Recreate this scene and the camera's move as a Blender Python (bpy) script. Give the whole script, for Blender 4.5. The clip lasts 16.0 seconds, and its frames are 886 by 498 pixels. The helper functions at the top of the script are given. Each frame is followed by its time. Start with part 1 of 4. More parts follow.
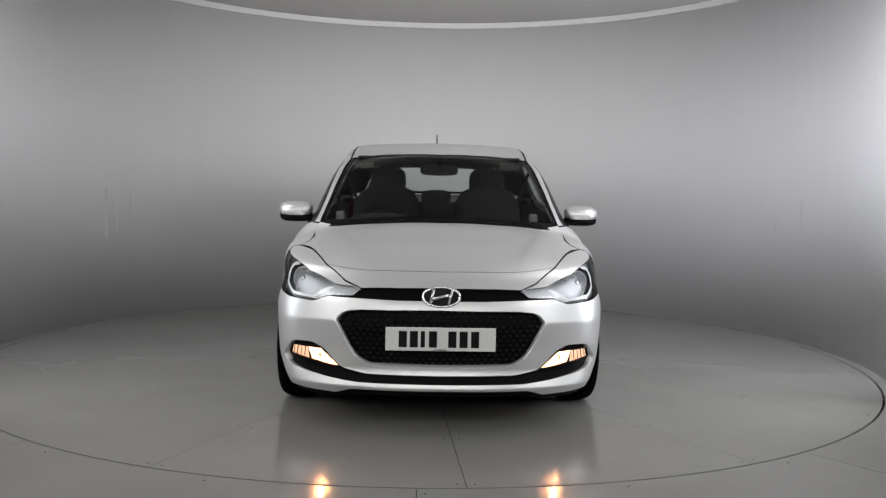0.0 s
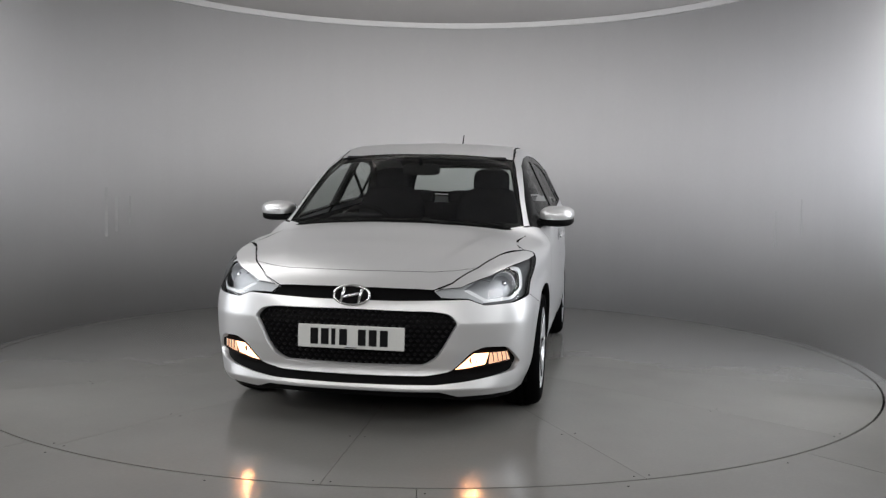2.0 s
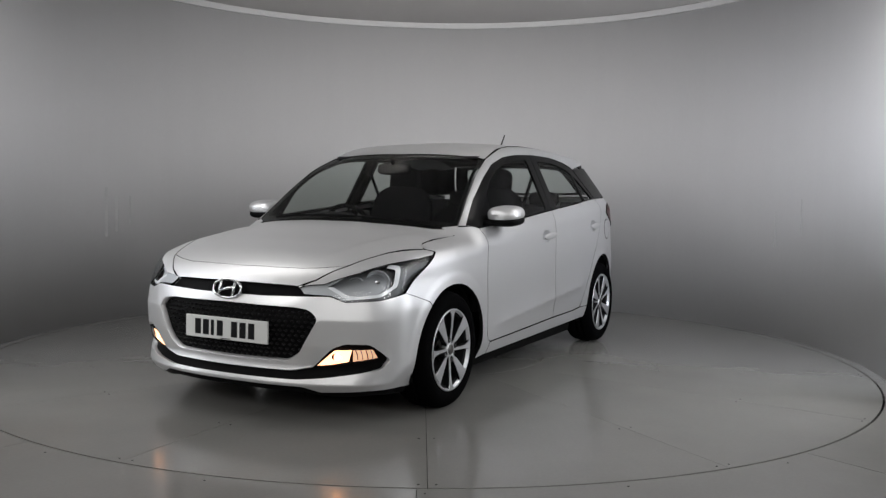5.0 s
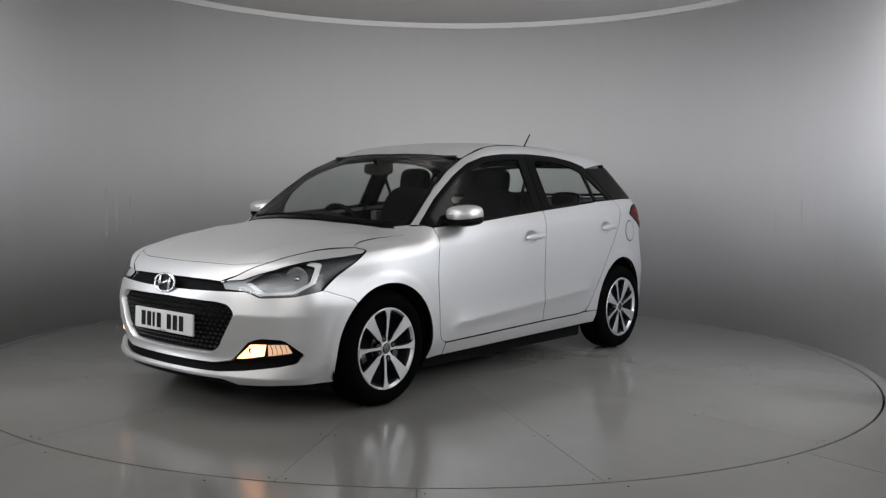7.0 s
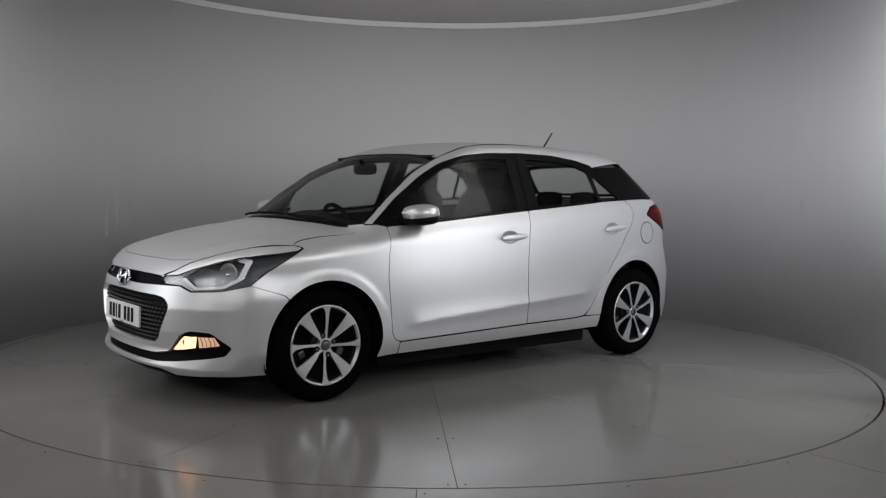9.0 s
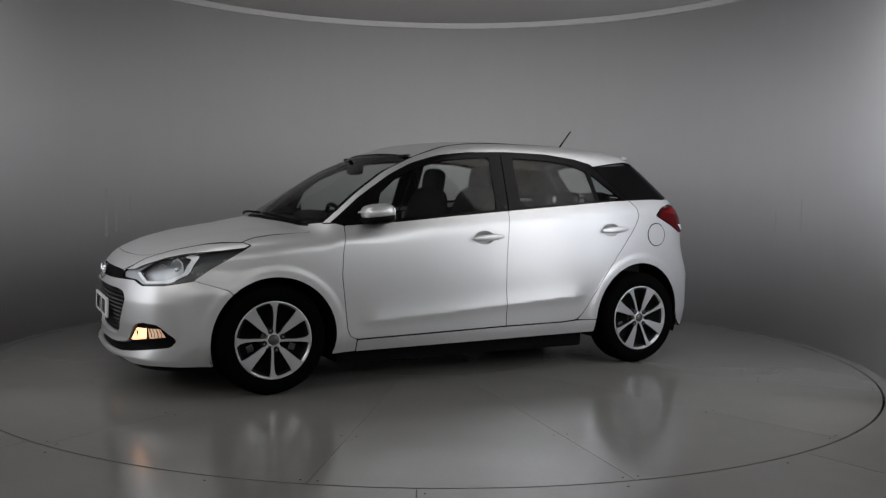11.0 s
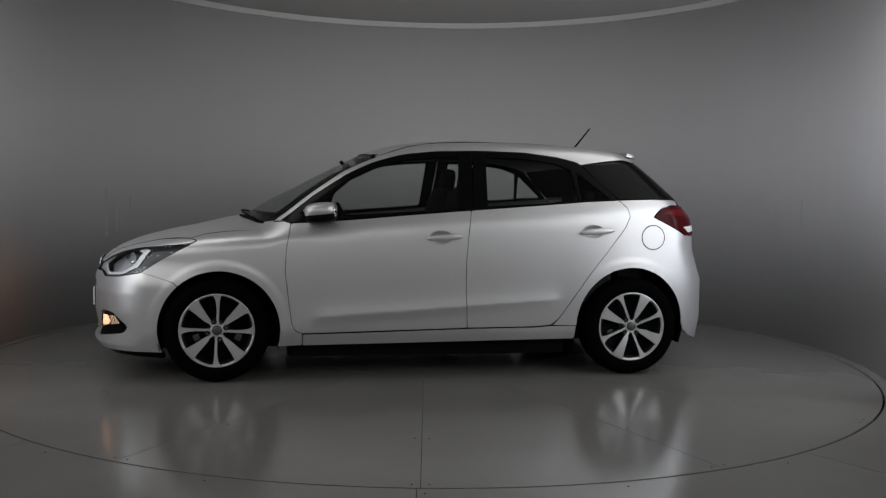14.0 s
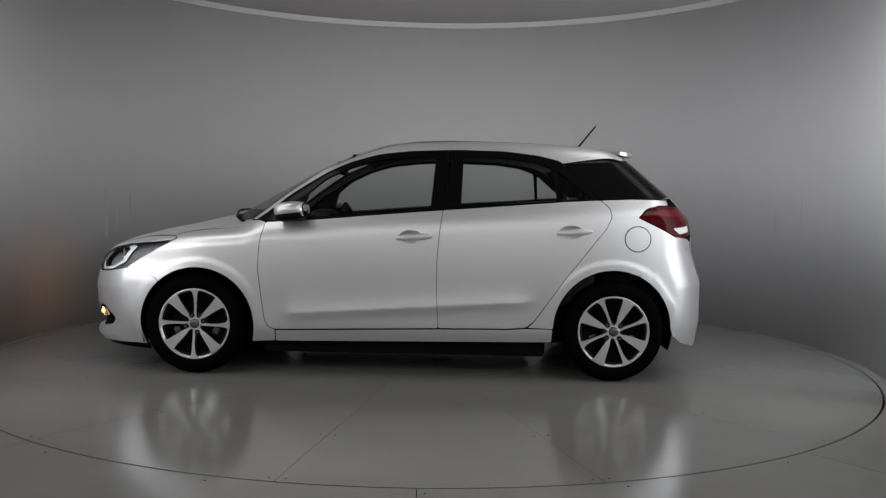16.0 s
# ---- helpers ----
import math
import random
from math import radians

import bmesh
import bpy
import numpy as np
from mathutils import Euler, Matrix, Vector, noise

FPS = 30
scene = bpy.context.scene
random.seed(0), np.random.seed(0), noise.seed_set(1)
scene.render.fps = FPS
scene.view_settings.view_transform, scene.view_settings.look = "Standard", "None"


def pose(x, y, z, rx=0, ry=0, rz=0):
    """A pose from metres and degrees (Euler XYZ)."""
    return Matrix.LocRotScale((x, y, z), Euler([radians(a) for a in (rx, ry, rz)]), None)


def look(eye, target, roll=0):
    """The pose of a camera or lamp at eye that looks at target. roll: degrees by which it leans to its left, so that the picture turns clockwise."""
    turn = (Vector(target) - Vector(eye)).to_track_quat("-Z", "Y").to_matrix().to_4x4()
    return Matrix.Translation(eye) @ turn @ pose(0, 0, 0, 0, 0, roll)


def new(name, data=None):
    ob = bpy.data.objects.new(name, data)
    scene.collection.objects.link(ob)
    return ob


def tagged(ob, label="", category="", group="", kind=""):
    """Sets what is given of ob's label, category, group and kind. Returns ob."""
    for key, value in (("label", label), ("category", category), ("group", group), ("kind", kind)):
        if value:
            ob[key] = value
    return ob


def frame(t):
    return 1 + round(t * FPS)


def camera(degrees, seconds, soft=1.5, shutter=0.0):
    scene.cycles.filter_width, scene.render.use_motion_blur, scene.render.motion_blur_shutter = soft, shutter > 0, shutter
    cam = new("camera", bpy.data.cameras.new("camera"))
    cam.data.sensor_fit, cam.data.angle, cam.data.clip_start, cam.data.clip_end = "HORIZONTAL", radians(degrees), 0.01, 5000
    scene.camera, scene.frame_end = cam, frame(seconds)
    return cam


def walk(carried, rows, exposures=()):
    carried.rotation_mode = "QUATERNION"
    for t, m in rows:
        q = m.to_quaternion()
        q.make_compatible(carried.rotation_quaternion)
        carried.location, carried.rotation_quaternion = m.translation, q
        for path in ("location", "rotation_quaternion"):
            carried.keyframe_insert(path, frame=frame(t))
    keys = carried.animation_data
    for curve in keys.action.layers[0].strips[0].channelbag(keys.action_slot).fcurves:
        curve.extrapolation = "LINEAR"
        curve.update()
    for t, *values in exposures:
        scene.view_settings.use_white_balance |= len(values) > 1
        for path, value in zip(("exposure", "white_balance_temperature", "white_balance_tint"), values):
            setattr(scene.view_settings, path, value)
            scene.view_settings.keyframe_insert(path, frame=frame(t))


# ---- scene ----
# ---- camera ----
cam = camera(52.85, 16.0, soft=1.35)
CAM_POSE = Matrix(((0.9996838, -0.0164527, -0.019016, 0.0),
                   (-0.0179492, 0.0627228, -0.9978696, -6.34068),
                   (0.0176104, 0.9978954, 0.0624076, 1.13933),
                   (0, 0, 0, 1)))
walk(cam, [(0.0, CAM_POSE), (16.0, CAM_POSE)],
     exposures=[(0.0, -0.05), (2.0, -0.12), (3.5, -0.34), (7.0, -0.42), (8.0, -0.58), (9.0, -0.80), (10.25, -1.02),
                (11.5, -1.22), (12.5, -1.42), (13.5, -1.50), (14.5, -1.46), (15.5, -1.12), (16.0, -0.90)])

TABLE_R = 2.953      # the turntable
WALL_R = 3.037       # the curved wall
RIM_H = 2.84         # its top
AXIS = (-0.1007, -0.0761)   # the turntable's axis in the car's own plan

# ---- light ----
world = bpy.data.worlds.new("world")
scene.world = world
world.use_nodes = True
world.node_tree.nodes["Background"].inputs[0].default_value = (0.5, 0.55, 0.6, 1)
world.node_tree.nodes["Background"].inputs[1].default_value = 0.02


def area(name, eye, target, w, h, power, colour):
    data = bpy.data.lights.new(name, "AREA")
    data.shape, data.size, data.size_y, data.energy, data.color = "RECTANGLE", w, h, power, colour
    ob = new(name, data)
    ob.matrix_world = look(eye, target)
    return ob


for x in (-1.95, 1.95):
    area("softbox_lamp_overhead", (x, -1.1, 2.80), (x * 0.8, -1.0, 0), 0.9, 2.2, 29, (1.0, 0.975, 0.95))
# unseen fill lamp, added to brighten the top middle of the wall
area("fill_lamp_back", (0, 0.9, 2.78), (0, 3.0, 2.2), 1.7, 0.3, 14, (1.0, 0.975, 0.955))
# unseen fill lamp, added behind the camera to lift faces turned to it
area("fill_lamp_behind", (-0.3, -7.4, 2.2), (0, 0, 1.2), 5.0, 1.1, 82, (1.0, 0.98, 0.96))
area("softbox_lamp_east", (3.5, -4.4, 2.25), (-0.2, 1.5, 1.65), 1.6, 1.0, 60, (0.98, 0.99, 1.0))
area("softbox_lamp_west", (-3.5, -4.4, 2.25), (0.2, 1.5, 1.65), 1.6, 1.0, 55, (1.0, 0.985, 0.965))
# tall light panels on the wall's last stretch at both sides of the opening
for name, s, power, edge in (("panel_lamp_east", 1, 36, 60), ("panel_lamp_west", -1, 22, 20)):
    a = radians(-90 + s * 55)
    area(name, (3.10 * math.cos(a), 3.10 * math.sin(a), 1.45), (0, 0, 1.35), 0.7, 2.1, power, (0.95, 0.97, 1.0))
    a = radians(-90 + s * 62)
    eye = Vector((2.975 * math.cos(a), 2.975 * math.sin(a), 1.62))
    area(name, eye, eye + Vector((-s * math.sin(a), abs(math.cos(a)), 0)), 0.10, 2.0, edge, (0.86, 0.90, 1.0))


# ---- materials ----
def material(name, colour, rough=0.5, metal=0.0, coat=0.0, spec=0.5, ior=1.5, grain=0.0, scale=40.0, bump=0.0, emit=None, power=0.0, stain=0.0, streak=False):
    m = bpy.data.materials.new(name)
    m.use_nodes = True
    nt = m.node_tree
    b = nt.nodes["Principled BSDF"]
    b.inputs["Base Color"].default_value = (*colour, 1)
    b.inputs["Roughness"].default_value = rough
    b.inputs["Metallic"].default_value = metal
    b.inputs["IOR"].default_value = ior
    b.inputs["Specular IOR Level"].default_value = spec
    b.inputs["Coat Weight"].default_value = coat
    b.inputs["Coat Roughness"].default_value = 0.12
    if emit:
        b.inputs["Emission Color"].default_value = (*emit, 1)
        b.inputs["Emission Strength"].default_value = power
    if grain or bump or stain:
        tc = nt.nodes.new("ShaderNodeTexCoord")
        n = nt.nodes.new("ShaderNodeTexNoise")
        n.inputs["Scale"].default_value, n.inputs["Detail"].default_value = scale, 4
        nt.links.new(tc.outputs["Object"], n.inputs["Vector"])
        n2 = nt.nodes.new("ShaderNodeTexNoise")
        n2.inputs["Scale"].default_value, n2.inputs["Detail"].default_value = 1.3, 5
        if streak:
            mp = nt.nodes.new("ShaderNodeMapping")
            mp.inputs["Scale"].default_value = (5.0, 5.0, 0.35)
            nt.links.new(tc.outputs["Object"], mp.inputs["Vector"])
            nt.links.new(mp.outputs[0], n2.inputs["Vector"])
        else:
            nt.links.new(tc.outputs["Object"], n2.inputs["Vector"])
        last = None
        for node, amount in ((n, grain), (n2, stain)):
            mp = nt.nodes.new("ShaderNodeMapRange")
            mp.inputs["From Min"].default_value, mp.inputs["From Max"].default_value = 0.25, 0.75
            mp.inputs["To Min"].default_value, mp.inputs["To Max"].default_value = 1 - amount, 1 + amount
            nt.links.new(node.outputs["Fac"], mp.inputs["Value"])
            mix = nt.nodes.new("ShaderNodeVectorMath")
            mix.operation = "SCALE"
            mix.inputs[0].default_value = colour
            if last:
                nt.links.new(last.outputs[0], mix.inputs[0])
            nt.links.new(mp.outputs[0], mix.inputs["Scale"])
            last = mix
        nt.links.new(last.outputs[0], b.inputs["Base Color"])
        if stain:
            mr = nt.nodes.new("ShaderNodeMapRange")
            mr.inputs["From Min"].default_value, mr.inputs["From Max"].default_value = 0.3, 0.7
            mr.inputs["To Min"].default_value, mr.inputs["To Max"].default_value = rough * (1 - stain), rough * (1 + stain)
            nt.links.new(n2.outputs["Fac"], mr.inputs["Value"])
            nt.links.new(mr.outputs[0], b.inputs["Roughness"])
        if bump:
            bp = nt.nodes.new("ShaderNodeBump")
            bp.inputs["Strength"].default_value, bp.inputs["Distance"].default_value = bump, 0.002
            nt.links.new(n.outputs["Fac"], bp.inputs["Height"])
            nt.links.new(bp.outputs[0], b.inputs["Normal"])
    return m


def glass(name, tint, gloss_rough=0.0):
    """A thin pane: clear with a tint, and mirror gloss by Fresnel."""
    m = bpy.data.materials.new(name)
    m.use_nodes = True
    nt = m.node_tree
    nt.nodes.remove(nt.nodes["Principled BSDF"])
    tr = nt.nodes.new("ShaderNodeBsdfTransparent")
    tr.inputs[0].default_value = (*tint, 1)
    gl = nt.nodes.new("ShaderNodeBsdfGlossy")
    gl.inputs["Roughness"].default_value = gloss_rough
    lw = nt.nodes.new("ShaderNodeLayerWeight")
    lw.inputs["Blend"].default_value = 0.5
    pw = nt.nodes.new("ShaderNodeMath")
    pw.operation = "POWER"
    pw.inputs[1].default_value = 5.0
    nt.links.new(lw.outputs["Facing"], pw.inputs[0])
    fr = nt.nodes.new("ShaderNodeMath")
    fr.operation = "MULTIPLY_ADD"
    fr.inputs[1].default_value, fr.inputs[2].default_value = 0.5, 0.02
    nt.links.new(pw.outputs[0], fr.inputs[0])
    mix = nt.nodes.new("ShaderNodeMixShader")
    nt.links.new(fr.outputs[0], mix.inputs[0])
    nt.links.new(tr.outputs[0], mix.inputs[1])
    nt.links.new(gl.outputs[0], mix.inputs[2])
    nt.links.new(mix.outputs[0], nt.nodes["Material Output"].inputs[0])
    return m


PAINT = material("silver_paint", (0.65, 0.655, 0.665), 0.42, 0.72, 0.3, grain=0.06, scale=900)
PLASTIC = material("black_plastic", (0.0035, 0.0035, 0.0038), 0.5, spec=0.04, grain=0.2, scale=200, bump=0.2)
GLOSS_BLACK = material("gloss_black", (0.003, 0.003, 0.0033), 0.22, spec=0.09)
STUD = material("satin_black_studs", (0.012, 0.012, 0.013), 0.32, spec=0.5)
CHROME = material("chrome", (0.82, 0.83, 0.85), 0.08, 1.0)
RUBBER = material("tyre_rubber", (0.0018, 0.0018, 0.002), 0.85, spec=0.02, grain=0.3, scale=120, bump=0.3)
ALLOY = material("machined_alloy", (0.60, 0.61, 0.63), 0.38, 0.8, grain=0.04, scale=300)
ALLOY_DARK = material("dark_alloy_paint", (0.006, 0.006, 0.007), 0.5, 0.1, spec=0.2)
STEEL = material("brake_steel", (0.12, 0.118, 0.115), 0.4, 0.9, grain=0.2, scale=60)
FABRIC = material("dark_seat_fabric", (0.008, 0.008, 0.009), 0.95, spec=0.1, grain=0.3, scale=250, bump=0.4)
TRIM = material("dark_cabin_trim", (0.010, 0.010, 0.011), 0.7, spec=0.2, grain=0.15, scale=150, bump=0.2)
PALE_TRIM = material("pale_cabin_trim", (0.12, 0.12, 0.12), 0.7, grain=0.08, scale=150)
GLASS = glass("window_glass", (0.77, 0.80, 0.785))
SCREEN = glass("windscreen_glass", (0.79, 0.82, 0.80))
LENS = glass("clear_lens", (0.93, 0.95, 0.96), 0.02)
REFLECTOR = material("lamp_reflector", (0.46, 0.47, 0.49), 0.52, 0.85)
LAMP_SILVER = material("lamp_silver_trim", (0.46, 0.47, 0.49), 0.42, 0.35, coat=0.4)
LAMP_GREY = material("lamp_bezel", (0.085, 0.087, 0.092), 0.35, 0.4)
DRL = material("light_guide", (0.86, 0.87, 0.89), 0.2, coat=0.5)
RED_LENS = material("red_lens", (0.055, 0.002, 0.003), 0.12, spec=0.1)
RED_BRIGHT = material("red_reflector", (0.12, 0.004, 0.005), 0.25, spec=0.15)
WHITE_LENS = material("white_lens", (0.68, 0.68, 0.69), 0.2)
PLATE_WHITE = material("plate_white", (0.58, 0.59, 0.58), 0.45, grain=0.02, scale=80)
PLATE_BLACK = material("plate_black", (0.006, 0.006, 0.007), 0.6, spec=0.1)
# the next two glow in place of bulb light caught by the reflectors
FOG_GLOW = material("fog_reflector_dim_glow", (0.9, 0.8, 0.6), 0.4, emit=(1.0, 0.42, 0.20), power=0.9)
FOG_HOT = material("fog_reflector_hot_glow", (0.9, 0.8, 0.6), 0.4, emit=(1.0, 0.44, 0.22), power=4.0)
FOG_BULB = material("fog_bulb_light", (0.9, 0.8, 0.6), 0.4, emit=(1.0, 0.40, 0.16), power=2000.0)
WALL_PAINT = material("matt_grey_wall_paint", (0.46, 0.457, 0.456), 0.6, grain=0.01, scale=30, stain=0.014, streak=True)
CEIL_PAINT = material("grey_ceiling_paint", (0.52, 0.505, 0.49), 0.8, grain=0.02, scale=30, stain=0.03)
RIM_PAINT = material("pale_rim_paint", (0.50, 0.495, 0.49), 0.5, grain=0.02, scale=30)
FLOOR_PAINT = material("polished_grey_floor", (0.185, 0.182, 0.173), 0.17, ior=1.47, grain=0.03, scale=60, stain=0.09)
PIT = material("dark_gap", (0.006, 0.006, 0.006), 0.9, spec=0.05)
SCUFF = material("scuffed_wall_paint", (0.385, 0.382, 0.381), 0.6, grain=0.03, scale=20)
ROOM = material("dark_room_paint", (0.25, 0.25, 0.25), 0.8, grain=0.02, scale=30)


# ---- mesh helpers ----
def part(name, me, mat, parent=None, label=""):
    """Links a mesh or a bmesh as one object under a thing or a part."""
    if isinstance(me, bmesh.types.BMesh):
        bm, me = me, bpy.data.meshes.new(name)
        bm.to_mesh(me)
        bm.free()
    me.name = name
    mats = list(mat) if isinstance(mat, (list, tuple)) else [mat]
    # second slot: dark colour for the shade in the panel gaps
    if len(mats) == 1 and any(q.material_index == 1 for q in me.polygons):
        mats.append(PIT)
    for m in mats:
        me.materials.append(m)
    ob = new(name, me)
    ob.parent = parent
    if label:
        tagged(ob, label)
    return ob


def mesh_of(verts, faces, smooth=False, normals=None):
    me = bpy.data.meshes.new("mesh")
    me.from_pydata([tuple(map(float, v)) for v in verts], [], [tuple(map(int, f)) for f in faces])
    me.polygons.foreach_set("use_smooth", [bool(smooth)] * len(me.polygons))
    me.update()
    if normals is not None:
        me.normals_split_custom_set_from_vertices([tuple(map(float, n)) for n in normals])
    return me


def box(bm, x0, y0, z0, x1, y1, z1, bevel=0.0, segments=2):
    r = bmesh.ops.create_cube(bm, size=1, matrix=Matrix.LocRotScale(((x0 + x1) / 2, (y0 + y1) / 2, (z0 + z1) / 2), None, (x1 - x0, y1 - y0, z1 - z0)))
    if bevel:
        edges = list({e for v in r["verts"] for e in v.link_edges})
        out = bmesh.ops.bevel(bm, geom=edges, offset=bevel, segments=segments, profile=0.6, affect="EDGES")
        return list({v for f in out["faces"] for v in f.verts} | {v for v in r["verts"] if v.is_valid})
    return r["verts"]


def rod(bm, a, b, r0, r1=None, n=12):
    a, b = Vector(a), Vector(b)
    d = b - a
    m = Matrix.Translation((a + b) / 2) @ d.to_track_quat("Z", "Y").to_matrix().to_4x4()
    return bmesh.ops.create_cone(bm, cap_ends=True, segments=n, radius1=r0, radius2=r0 if r1 is None else r1, depth=d.length, matrix=m)["verts"]


def smooth_all(bm):
    for f in bm.faces:
        f.smooth = True
    return bm


def lathe(profile, n=64):
    """Turns (radius, along) pairs round the y axis."""
    verts, faces = [], []
    k = len(profile)
    for i in range(n):
        a = 2 * math.pi * i / n
        for r, h in profile:
            verts.append((r * math.cos(a), h, r * math.sin(a)))
    for i in range(n):
        j = (i + 1) % n
        for p in range(k - 1):
            faces.append((i * k + p, i * k + p + 1, j * k + p + 1, j * k + p))
    return mesh_of(verts, faces, True)


def sp(t, k):
    return k * np.logaddexp(0, t / k)


def step01(t):
    t = np.clip(t, 0, 1)
    return t * t * (3 - 2 * t)


def smooth_max(a, b, k):
    h = np.maximum(k - np.abs(a - b), 0) / k
    return np.maximum(a, b) + h * h * k / 4


def curve(x, xs, zs):
    """A smooth curve through a few stations (averaged linear steps)."""
    w = 0.05
    return sum(np.interp(x + d * w, xs, zs) for d in (-1, -0.5, 0, 0.5, 1)) / 5


ROOF_X = (-1.90, -1.50, -1.34, -1.06, -0.67, -0.27, -0.04, 0.20, 0.40, 0.68, 0.91, 1.15, 1.60)
ROOF_Z = (1.335, 1.418, 1.448, 1.474, 1.493, 1.498, 1.487, 1.456, 1.396, 1.288, 1.149, 0.980, 0.640)
HOOD_X = (0.60, 1.05, 1.22, 1.33, 1.59, 1.83, 1.97, 2.06, 2.14)
HOOD_Z = (1.005, 0.985, 0.971, 0.959, 0.921, 0.858, 0.796, 0.720, 0.60)
NOSE_Z = (0.10, 0.16, 0.215, 0.30, 0.40, 0.52, 0.62, 0.68, 0.75, 0.85, 1.05)
NOSE_X = (1.98, 2.040, 2.088, 2.062, 2.086, 2.094, 2.073, 2.057, 2.035, 2.01, 1.95)
TAIL_Z = (0.10, 0.20, 0.35, 0.60, 0.70, 0.80, 0.90, 1.00, 1.10, 1.14, 1.40, 1.6)
TAIL_X = (-1.86, -1.91, -1.935, -1.935, -1.90, -1.87, -1.865, -1.84, -1.76, -1.72, -1.40, -1.15)


def half_width(x, z):
    w = 0.868 - 0.05 * np.clip((x - 0.9) / 0.9, 0, 2) ** 2 - 0.085 * np.clip((-0.9 - x) / 0.9, 0, 2) ** 2
    shoulder = 0.962 - 0.068 * x
    belt = 1.02 - 0.068 * x
    t = 0.012 * ((z - 0.66) / 0.3) ** 2 * (z < 1.0) + 0.012 * ((1.0 - 0.66) / 0.3) ** 2 * (z >= 1.0)
    t = t + 0.35 * sp(0.29 - z, 0.02) + 0.595 * sp(z - shoulder, 0.022) - 0.09 * sp(z - belt, 0.02)
    t = t + 0.065 * step01((x - 0.35) / 0.7) * step01((z - 0.84) / 0.17)
    t = t + 0.030 * step01((x - 1.2) / 0.5) * step01((z - 0.56) / 0.16)
    # ridge low on the doors
    line = 0.437 - 0.067 * x
    d = z - line
    fade = step01((x + 0.85) / 0.15) * step01((0.80 - x) / 0.15)
    t = t - 0.013 * fade * np.where(d > 0, np.exp(-np.abs(d / 0.065) ** 1.25), np.exp(-np.abs(d / 0.040) ** 1.5))
    # flared wheel arches
    for cx, cz, r in ((1.272, 0.31, 0.352), (-1.277, 0.325, 0.362)):
        q = np.hypot(x - cx, z - cz)
        t = t - 0.0045 * step01((r + 0.075 - q) / 0.045)
    return w - t


def top(x, y):
    y2 = y * y
    roof = curve(x + 0.42 * y2 * step01((x + 0.1) / 0.5), ROOF_X, ROOF_Z) - (0.075 - 0.055 * step01((x - 0.05) / 0.4)) * y2
    hood = curve(x + 0.10 * y2, HOOD_X, HOOD_Z) - 0.15 * y2
    # both are flatter across the middle
    roof = roof - 0.036 * step01((x - 0.30) / 0.40) * step01((1.12 - x) / 0.36) * np.clip(1 - y2 / 0.36, 0, 1)
    hood = hood - 0.036 * step01((x - 1.12) / 0.45) * np.clip(1 - y2 / 0.42, 0, 1)
    # two raised folds run forwards and inwards along the bonnet
    d = np.abs(y) - (0.60 - 0.30 * (x - 1.2))
    hood = hood + 0.007 * np.exp(-np.where(d > 0, d / 0.09, d / 0.035) ** 2) * step01((x - 1.15) / 0.2) * step01((1.95 - x) / 0.25)
    return smooth_max(roof, hood, 0.04)


def nose(y, z):
    return np.interp(z, NOSE_Z, NOSE_X) - 0.20 * np.abs(y / 0.75) ** 2.8 - 0.03 * y * y


def tail(y, z):
    return np.interp(z, TAIL_Z, TAIL_X) + 0.12 * np.abs(y / 0.7) ** 3


def body(x, y, z):
    """Below zero inside the car's skin, zero on it."""
    f = smooth_max(np.abs(y) - half_width(x, z), x - nose(y, z), 0.12)
    f = smooth_max(f, z - top(x, y), 0.07)
    return smooth_max(f, tail(y, z) - x, 0.10)


# ---- panels cut from the car's skin ----
from mathutils.geometry import delaunay_2d_cdt
FRONT_C, REAR_C = 1.0, -0.9
HOOD_C, HOOD_S = math.cos(radians(48)), math.sin(radians(48))


def ray_points(uv, s, way):
    u, v = uv[:, 0], uv[:, 1]
    if way == "side":
        return u, s, v
    if way == "top":
        return u, v, s
    if way == "rail":
        return u, s * 0.64 - v * 0.768, s * 0.768 + v * 0.64
    if way == "hood":
        return u * HOOD_S + s * HOOD_C, v, -u * HOOD_C + s * HOOD_S
    if way == "front":
        return FRONT_C + s * np.cos(u), s * np.sin(u), v
    return REAR_C - s * np.cos(u), s * np.sin(u), v


def on_skin(uv, way, depth=0.0, surface=body):
    """Points of the skin (or that far under it) met from outside along the panel's own direction."""
    uv = np.asarray(uv, float)
    lo = np.full(len(uv), {"top": 0.3, "hood": 1.0, "rail": 0.9}.get(way, 0.02))
    hi = np.full(len(uv), {"top": 1.9, "hood": 3.2, "rail": 2.4}.get(way, 1.7))
    for _ in range(36):
        mid = (lo + hi) / 2
        inside = surface(*ray_points(uv, mid, way)) < -depth
        lo, hi = np.where(inside, mid, lo), np.where(inside, hi, mid)
    return np.stack(ray_points(uv, lo, way), 1)


def flat(p, way):
    x, y, z = p
    if way == "side":
        return x, z
    if way == "top":
        return x, y
    if way == "rail":
        return x, -y * 0.768 + z * 0.64
    if way == "hood":
        return x * HOOD_S - z * HOOD_C, y
    if way == "front":
        return math.atan2(y, x - FRONT_C), z
    return math.atan2(y, REAR_C - x), z


def XZ(x, z):
    return tuple(on_skin([(x, z)], "side")[0])


def XY(x, y):
    return tuple(on_skin([(x, y)], "top")[0])


def YZ(y, z):
    """A point of the nose."""
    lo, hi = 1.0, 2.4
    for _ in range(36):
        mid = (lo + hi) / 2
        lo, hi = (mid, hi) if body(mid, y, z) < 0 else (lo, mid)
    return lo, y, z


